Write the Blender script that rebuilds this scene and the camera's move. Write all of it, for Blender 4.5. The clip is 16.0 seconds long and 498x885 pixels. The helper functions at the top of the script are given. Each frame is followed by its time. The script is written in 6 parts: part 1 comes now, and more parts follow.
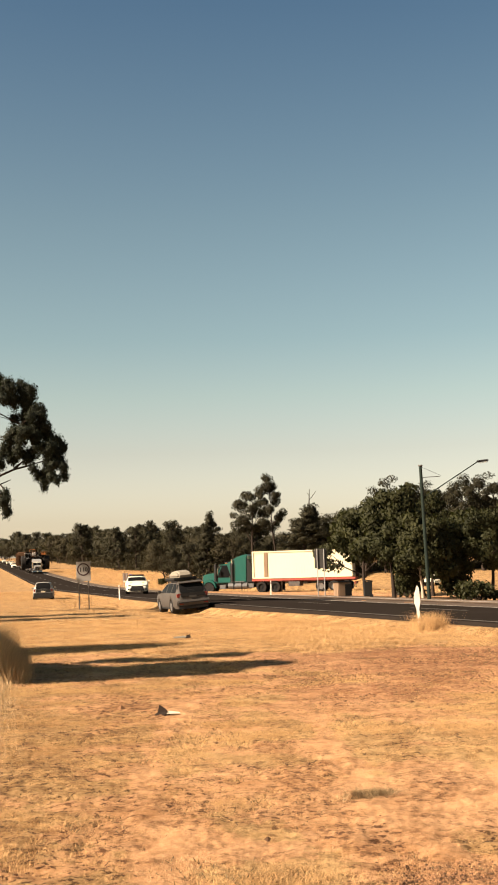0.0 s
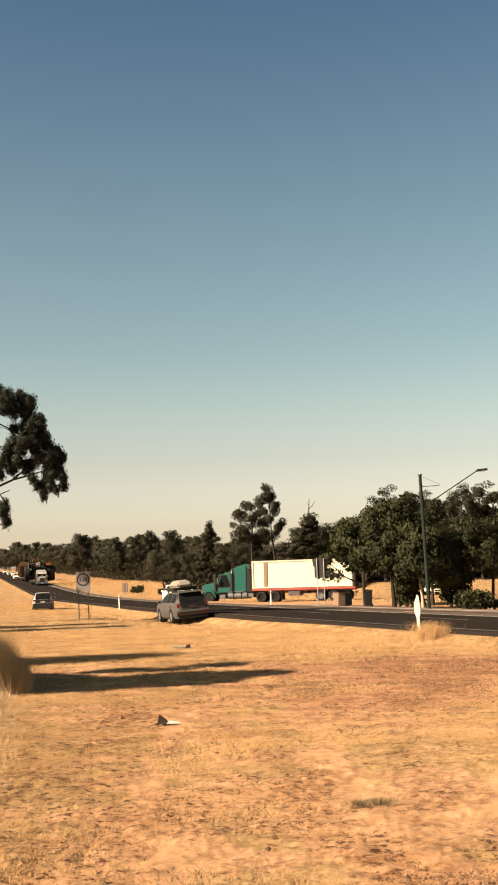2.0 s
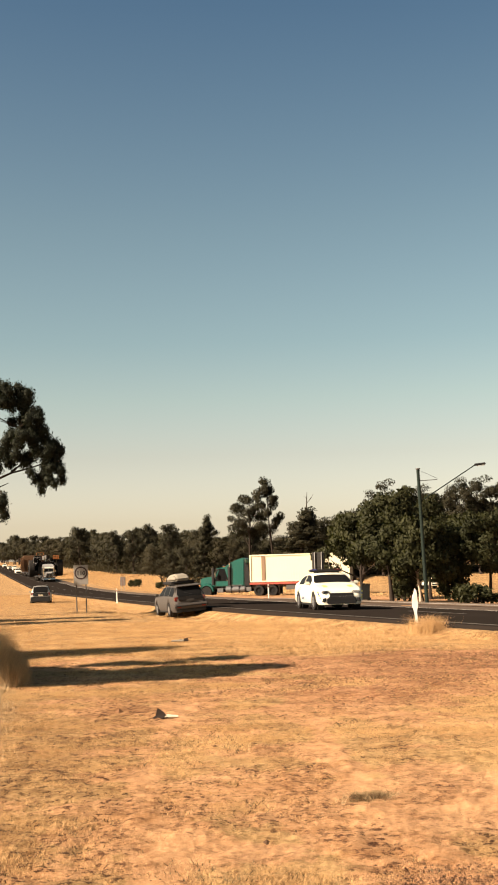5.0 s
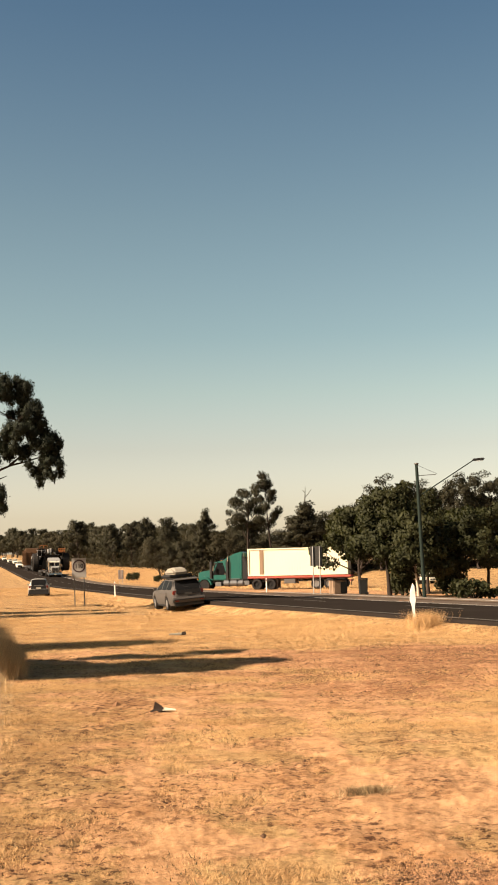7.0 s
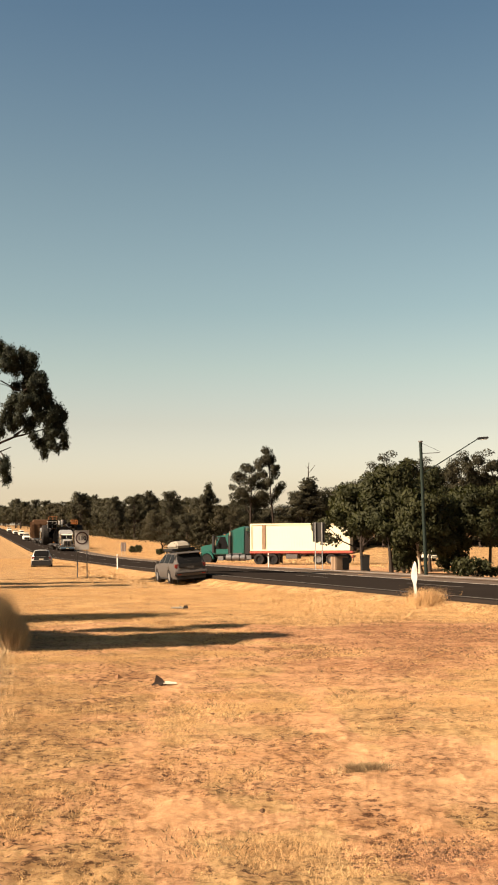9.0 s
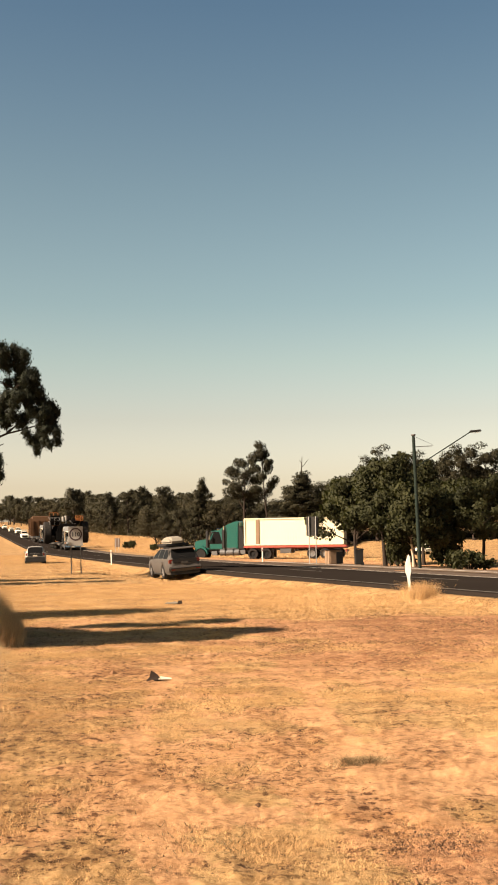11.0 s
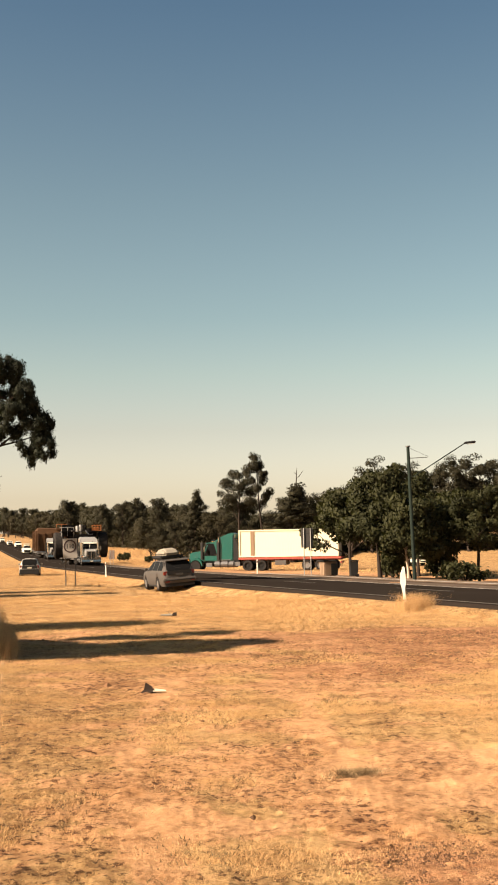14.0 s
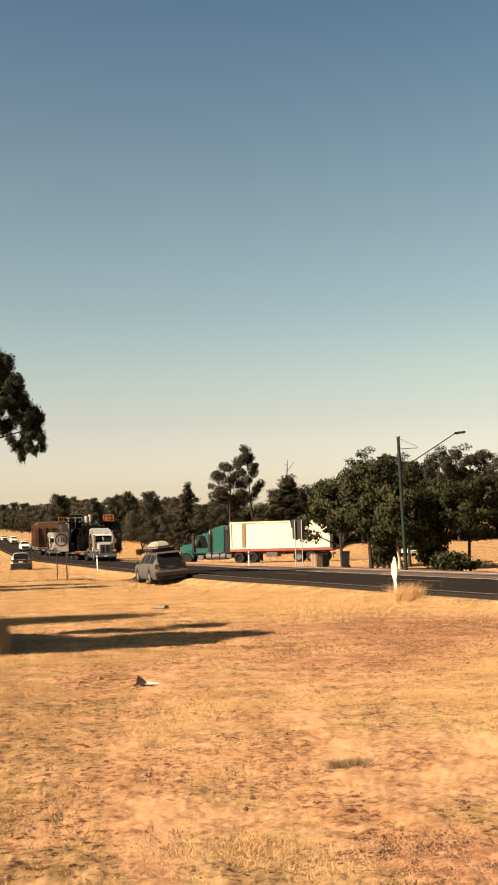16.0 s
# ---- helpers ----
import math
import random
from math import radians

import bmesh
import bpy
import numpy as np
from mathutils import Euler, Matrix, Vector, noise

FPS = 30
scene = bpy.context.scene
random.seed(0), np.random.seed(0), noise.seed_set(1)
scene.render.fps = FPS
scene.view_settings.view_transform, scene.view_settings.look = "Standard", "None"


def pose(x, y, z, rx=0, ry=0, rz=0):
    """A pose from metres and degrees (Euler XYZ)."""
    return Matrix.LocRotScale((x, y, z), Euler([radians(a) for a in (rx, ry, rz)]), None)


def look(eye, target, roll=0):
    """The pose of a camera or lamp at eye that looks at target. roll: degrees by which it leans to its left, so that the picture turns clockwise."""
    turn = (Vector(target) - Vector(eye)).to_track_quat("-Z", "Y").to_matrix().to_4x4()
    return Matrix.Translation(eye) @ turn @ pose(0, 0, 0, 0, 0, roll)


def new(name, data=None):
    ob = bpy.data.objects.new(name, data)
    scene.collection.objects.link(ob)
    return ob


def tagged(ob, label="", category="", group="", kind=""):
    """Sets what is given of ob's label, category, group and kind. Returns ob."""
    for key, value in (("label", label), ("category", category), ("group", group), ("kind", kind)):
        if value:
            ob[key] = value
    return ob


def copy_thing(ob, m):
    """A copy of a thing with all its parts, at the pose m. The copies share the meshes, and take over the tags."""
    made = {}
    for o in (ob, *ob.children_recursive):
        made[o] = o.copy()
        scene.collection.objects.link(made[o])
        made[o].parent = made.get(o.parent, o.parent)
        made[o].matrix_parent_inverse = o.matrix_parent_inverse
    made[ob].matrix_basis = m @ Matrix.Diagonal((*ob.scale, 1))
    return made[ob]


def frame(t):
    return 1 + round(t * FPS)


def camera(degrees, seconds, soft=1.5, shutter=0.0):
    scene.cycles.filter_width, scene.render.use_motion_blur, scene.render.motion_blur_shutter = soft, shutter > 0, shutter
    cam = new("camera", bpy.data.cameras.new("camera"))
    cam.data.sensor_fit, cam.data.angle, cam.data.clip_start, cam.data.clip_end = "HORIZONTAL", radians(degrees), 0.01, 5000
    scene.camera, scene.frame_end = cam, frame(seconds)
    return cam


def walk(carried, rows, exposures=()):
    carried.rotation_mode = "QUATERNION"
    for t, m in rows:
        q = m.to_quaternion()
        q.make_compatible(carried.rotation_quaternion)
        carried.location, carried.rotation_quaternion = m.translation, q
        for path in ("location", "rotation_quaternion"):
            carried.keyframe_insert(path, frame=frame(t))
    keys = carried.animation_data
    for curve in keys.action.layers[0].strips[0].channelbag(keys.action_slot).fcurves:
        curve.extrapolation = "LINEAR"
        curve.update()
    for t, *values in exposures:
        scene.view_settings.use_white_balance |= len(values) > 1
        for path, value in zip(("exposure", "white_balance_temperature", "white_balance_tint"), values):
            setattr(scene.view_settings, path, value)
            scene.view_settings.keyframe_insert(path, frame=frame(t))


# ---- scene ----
cam = camera(25.3, 16.0, soft=1.9)
PATH = [(0, pose(0.000, 0, 1.550, 96.800, 1.500, 0.000)),
 (0.5, pose(-0.003, 0, 1.545, 97.017, 1.439, -0.012)),
 (1, pose(0.001, 0, 1.543, 97.198, 1.587, 0.021)),
 (1.5, pose(-0.003, 0, 1.543, 97.369, 1.603, 0.062)),
 (2, pose(-0.001, 0, 1.544, 97.298, 1.639, -0.009)),
 (2.5, pose(-0.003, 0, 1.543, 97.226, 1.726, -0.100)),
 (3, pose(-0.001, 0, 1.539, 97.299, 1.799, -0.126)),
 (3.5, pose(0.003, 0, 1.545, 97.248, 1.653, -0.151)),
 (4, pose(-0.003, 0, 1.543, 97.176, 1.576, -0.157)),
 (6.5, pose(-0.008, 0, 1.548, 96.748, 1.522, -0.113)),
 (7, pose(-0.009, 0, 1.548, 96.659, 1.258, -0.233)),
 (7.5, pose(-0.020, 0, 1.557, 95.565, 0.213, -0.841)),
 (8, pose(-0.025, 0, 1.574, 94.698, 0.037, -1.055)),
 (8.5, pose(-0.024, 0, 1.565, 95.436, 0.139, -0.349)),
 (9, pose(-0.016, 0, 1.563, 95.359, 0.309, -0.119)),
 (11.5, pose(-0.015, 0, 1.565, 95.070, 0.966, -0.587)),
 (12, pose(-0.011, 0, 1.565, 95.206, 1.016, -0.746)),
 (12.5, pose(-0.013, 0, 1.563, 95.445, 0.794, -0.635)),
 (13, pose(-0.017, 0, 1.563, 95.594, 0.626, -0.460)),
 (13.5, pose(-0.012, 0, 1.559, 95.761, 0.798, -0.494)),
 (14, pose(-0.014, 0, 1.562, 95.682, 0.896, -0.703)),
 (14.5, pose(-0.017, 0, 1.564, 95.424, 0.997, -0.832)),
 (15, pose(-0.015, 0, 1.561, 95.367, 1.158, -0.998)),
 (15.5, pose(-0.014, 0, 1.562, 95.278, 1.219, -1.078)),
 (16, pose(-0.008, 0, 1.564, 95.265, 1.443, -1.142))]
EXPOSURES = [(0.0, 1.76, 6500, 10), (7.0, 1.74, 6500, 10), (8.0, 1.78, 6600, 11), (16.0, 1.78, 6600, 11)]
walk(cam, PATH, EXPOSURES)

# ---- light ----
SUN_DIR = Vector((-0.76, -0.36, 0.53)).normalized()
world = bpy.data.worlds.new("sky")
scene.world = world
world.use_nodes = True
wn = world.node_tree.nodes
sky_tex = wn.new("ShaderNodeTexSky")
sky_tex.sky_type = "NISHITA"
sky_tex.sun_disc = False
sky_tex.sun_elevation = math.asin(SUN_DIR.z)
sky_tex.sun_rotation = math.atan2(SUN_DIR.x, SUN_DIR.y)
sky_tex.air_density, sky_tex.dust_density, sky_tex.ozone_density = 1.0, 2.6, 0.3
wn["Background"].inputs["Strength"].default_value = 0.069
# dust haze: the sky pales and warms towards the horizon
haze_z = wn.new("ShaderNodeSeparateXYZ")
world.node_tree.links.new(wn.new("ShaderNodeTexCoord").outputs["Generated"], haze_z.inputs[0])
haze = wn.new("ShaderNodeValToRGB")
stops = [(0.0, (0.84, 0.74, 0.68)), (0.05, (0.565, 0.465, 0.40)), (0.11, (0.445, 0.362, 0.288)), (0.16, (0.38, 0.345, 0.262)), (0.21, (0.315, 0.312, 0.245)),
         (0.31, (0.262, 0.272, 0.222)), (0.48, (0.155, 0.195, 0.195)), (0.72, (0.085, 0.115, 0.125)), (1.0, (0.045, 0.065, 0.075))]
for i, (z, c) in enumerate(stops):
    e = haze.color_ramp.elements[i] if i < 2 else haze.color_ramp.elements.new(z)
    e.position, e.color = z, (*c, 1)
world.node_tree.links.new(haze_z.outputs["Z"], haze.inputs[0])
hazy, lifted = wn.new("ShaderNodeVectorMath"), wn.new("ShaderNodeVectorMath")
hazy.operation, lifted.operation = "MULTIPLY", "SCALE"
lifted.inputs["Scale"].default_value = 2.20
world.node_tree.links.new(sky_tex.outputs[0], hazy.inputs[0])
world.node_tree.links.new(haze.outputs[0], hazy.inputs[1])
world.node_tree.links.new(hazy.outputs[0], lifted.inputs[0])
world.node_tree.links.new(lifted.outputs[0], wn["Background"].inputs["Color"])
sun = new("sun", bpy.data.lights.new("sun", "SUN"))
sun.data.energy, sun.data.angle, sun.data.color = 5.0, radians(0.6), (1.0, 0.83, 0.66)
sun.matrix_world = look(SUN_DIR * 200, (0, 0, 0))


# ---- materials ----
def mix_of(nt, kind, fac, a, b):
    n = nt.nodes.new("ShaderNodeMix")
    n.data_type, n.blend_type = "RGBA", kind
    for sock, v in ((n.inputs[0], fac), (n.inputs[6], a), (n.inputs[7], b)):
        if isinstance(v, bpy.types.NodeSocket):
            nt.links.new(v, sock)
        else:
            sock.default_value = v if isinstance(v, float) else (*v, 1)
    return n.outputs[2]


def noise_of(nt, vec, scale, detail=4.0, rough=0.6):
    n = nt.nodes.new("ShaderNodeTexNoise")
    n.inputs["Scale"].default_value, n.inputs["Detail"].default_value, n.inputs["Roughness"].default_value = scale, detail, rough
    nt.links.new(vec, n.inputs["Vector"])
    return n.outputs["Fac"]


def ramp_of(nt, fac, lo, hi, a=(0, 0, 0), b=(1, 1, 1)):
    n = nt.nodes.new("ShaderNodeValToRGB")
    n.color_ramp.elements[0].position, n.color_ramp.elements[1].position = lo, hi
    n.color_ramp.elements[0].color, n.color_ramp.elements[1].color = (*a, 1), (*b, 1)
    nt.links.new(fac, n.inputs[0])
    return n.outputs[0]


def material(name, base, second=None, rough=0.7, metal=0.0, coarse=1.5, fine=25.0, amount=0.5, bump=0.0, bump_scale=60.0,
             island=0.0, coat=0.0, grime=0.0, grime_colour=(0.25, 0.16, 0.09), emit=None, clear=0.0, per_object=0.0):
    """A surface of two tones, mixed at a coarse and a fine scale, with relief, dust and gloss."""
    m = bpy.data.materials.new(name)
    m.use_nodes = True
    nt = m.node_tree
    p = nt.nodes["Principled BSDF"]
    vec = nt.nodes.new("ShaderNodeTexCoord").outputs["Object"]
    second = second or tuple(c * 0.75 for c in base)
    big = ramp_of(nt, noise_of(nt, vec, coarse), 0.35, 0.65)
    small = ramp_of(nt, noise_of(nt, vec, fine), 0.3, 0.7)
    both = mix_of(nt, "MULTIPLY", 0.55, big, small)
    scaled = mix_of(nt, "MIX", amount, (0, 0, 0), both)
    col = mix_of(nt, "MIX", scaled, base, second)
    if island or per_object:
        src = nt.nodes.new("ShaderNodeNewGeometry").outputs["Random Per Island"] if island else nt.nodes.new("ShaderNodeObjectInfo").outputs["Random"]
        k = island or per_object
        tone = ramp_of(nt, src, 0.0, 1.0, (1 - k,) * 3, (1 + k * 0.6, 1 + k * 0.5, 1 + k * 0.3))
        col = mix_of(nt, "MULTIPLY", 1.0, col, tone)
    if grime:
        g = ramp_of(nt, noise_of(nt, vec, coarse * 2.3, 6.0, 0.7), 0.45, 0.75)
        col = mix_of(nt, "MIX", mix_of(nt, "MIX", grime, (0, 0, 0), g), col, grime_colour)
    nt.links.new(col, p.inputs["Base Color"])
    p.inputs["Roughness"].default_value, p.inputs["Metallic"].default_value = rough, metal
    p.inputs["Specular IOR Level"].default_value = 0.05 if "window_glass" in name else 0.0 if rough > 0.98 else 0.12 if rough > 0.65 else 0.5
    if "window_glass" in name:
        p.inputs["IOR"].default_value = 1.15
    p.inputs["Coat Weight"].default_value = coat
    p.inputs["Coat Roughness"].default_value = 0.12
    if clear:
        p.inputs["Transmission Weight"].default_value = clear
    if bump:
        b = nt.nodes.new("ShaderNodeBump")
        b.inputs["Strength"].default_value, b.inputs["Distance"].default_value = bump, 0.02
        nt.links.new(noise_of(nt, vec, bump_scale, 6.0, 0.65), b.inputs["Height"])
        nt.links.new(b.outputs[0], p.inputs["Normal"])
    if emit:
        p.inputs["Emission Color"].default_value, p.inputs["Emission Strength"].default_value = (*emit[:3], 1), emit[3]
    return m


def leaf_material(name, a, b, shine=0.7):
    m = material(name, a, b, rough=shine, coarse=0.35, fine=1.6, amount=0.9, island=0.3)
    p = m.node_tree.nodes["Principled BSDF"]
    p.inputs["Subsurface Weight"].default_value = 0.0
    t = m.node_tree.nodes.new("ShaderNodeBsdfTranslucent")
    t.inputs["Color"].default_value = (a[0] * 1.6, a[1] * 1.7, a[2] * 0.9, 1)
    s = m.node_tree.nodes.new("ShaderNodeMixShader")
    s.inputs[0].default_value = 0.15
    out = m.node_tree.nodes["Material Output"]
    m.node_tree.links.new(p.outputs[0], s.inputs[1])
    m.node_tree.links.new(t.outputs[0], s.inputs[2])
    m.node_tree.links.new(s.outputs[0], out.inputs["Surface"])
    return m


def ground_material():
    m = bpy.data.materials.new("dry_ground")
    m.use_nodes = True
    nt = m.node_tree
    p = nt.nodes["Principled BSDF"]
    vec = nt.nodes.new("ShaderNodeTexCoord").outputs["Object"]
    at = nt.nodes.new("ShaderNodeAttribute")
    at.attribute_name = "cover"
    soil = mix_of(nt, "MIX", ramp_of(nt, noise_of(nt, vec, 1.1, 7, 0.72), 0.38, 0.64), (0.473, 0.261, 0.123), (0.395, 0.207, 0.0923))
    soil = mix_of(nt, "MIX", ramp_of(nt, noise_of(nt, vec, 34, 6, 0.72), 0.48, 0.68), soil, (0.501, 0.293, 0.147))
    red = nt.nodes.new("ShaderNodeAttribute")
    red.attribute_name = "bare"
    speckle = ramp_of(nt, noise_of(nt, vec, 11, 7, 0.75), 0.36, 0.60)
    stony = mix_of(nt, "MIX", ramp_of(nt, noise_of(nt, vec, 30, 5, 0.75), 0.46, 0.62), (0.199, 0.0784, 0.0342), (0.339, 0.161, 0.0755))
    soil = mix_of(nt, "MIX", mix_of(nt, "MULTIPLY", 1.0, red.outputs["Fac"], speckle), soil, stony)
    straw = mix_of(nt, "MIX", ramp_of(nt, noise_of(nt, vec, 0.8, 6, 0.7), 0.38, 0.62), (0.414, 0.256, 0.108), (0.305, 0.171, 0.0697))
    straw = mix_of(nt, "MIX", ramp_of(nt, noise_of(nt, vec, 38, 6, 0.72), 0.48, 0.70), straw, (0.454, 0.296, 0.137))
    # brown thatch in ragged mats, gathered where the grass is thickest
    thick = nt.nodes.new("ShaderNodeAttribute")
    thick.attribute_name = "thatch"
    mats = ramp_of(nt, noise_of(nt, vec, 1.7, 10, 0.76), 0.44, 0.54)
    fibres = ramp_of(nt, noise_of(nt, vec, 15, 8, 0.78), 0.44, 0.58)
    frayed = mix_of(nt, "MULTIPLY", 0.8, mats, fibres)
    straw = mix_of(nt, "MIX", mix_of(nt, "MIX", 0.8, (0, 0, 0), frayed), straw, (0.136, 0.0681, 0.027))
    soil = mix_of(nt, "MIX", mix_of(nt, "MIX", 0.7, (0, 0, 0), frayed), soil, (0.163, 0.0751, 0.0316))
    dense = mix_of(nt, "MULTIPLY", 1.0, thick.outputs["Fac"], ramp_of(nt, noise_of(nt, vec, 4.0, 10, 0.78), 0.42, 0.58))
    straw = mix_of(nt, "MIX", dense, straw, (0.16, 0.084, 0.0341))
    soil = mix_of(nt, "MIX", dense, soil, (0.224, 0.115, 0.0478))
    where = ramp_of(nt, noise_of(nt, vec, 0.85, 6, 0.7), 0.38, 0.58)
    where = mix_of(nt, "ADD", 1.0, where, thick.outputs["Fac"])
    crumbs = mix_of(nt, "MULTIPLY", 1.0, where, ramp_of(nt, noise_of(nt, vec, 13, 8, 0.78), 0.525, 0.565))
    straw = mix_of(nt, "MIX", crumbs, straw, (0.0579, 0.0272, 0.0114))
    soil = mix_of(nt, "MIX", crumbs, soil, (0.0776, 0.0329, 0.0144))
    jitter = nt.nodes.new("ShaderNodeMath")
    jitter.operation = "ADD"
    nt.links.new(at.outputs["Fac"], jitter.inputs[0])
    off = nt.nodes.new("ShaderNodeMath")
    off.operation = "MULTIPLY_ADD"
    off.inputs[1].default_value, off.inputs[2].default_value = 1.5, -0.75
    nt.links.new(noise_of(nt, vec, 3.0, 8, 0.75), off.inputs[0])
    nt.links.new(off.outputs[0], jitter.inputs[1])
    col = mix_of(nt, "MIX", ramp_of(nt, jitter.outputs[0], 0.42, 0.58), soil, straw)
    # broad worn and weathered stretches over both
    worn = ramp_of(nt, noise_of(nt, vec, 0.9, 9, 0.72), 0.46, 0.60)
    ragged = mix_of(nt, "MULTIPLY", 0.7, worn, ramp_of(nt, noise_of(nt, vec, 6.5, 9, 0.78), 0.42, 0.56))
    col = mix_of(nt, "MULTIPLY", ragged, col, (0.64, 0.57, 0.50))
    nt.links.new(col, p.inputs["Base Color"])
    p.inputs["Roughness"].default_value = 0.95
    p.inputs["Specular IOR Level"].default_value = 0.1
    b = nt.nodes.new("ShaderNodeBump")
    b.inputs["Strength"].default_value, b.inputs["Distance"].default_value = 0.75, 0.028
    nt.links.new(noise_of(nt, vec, 34, 8, 0.8), b.inputs["Height"])
    nt.links.new(b.outputs[0], p.inputs["Normal"])
    return m


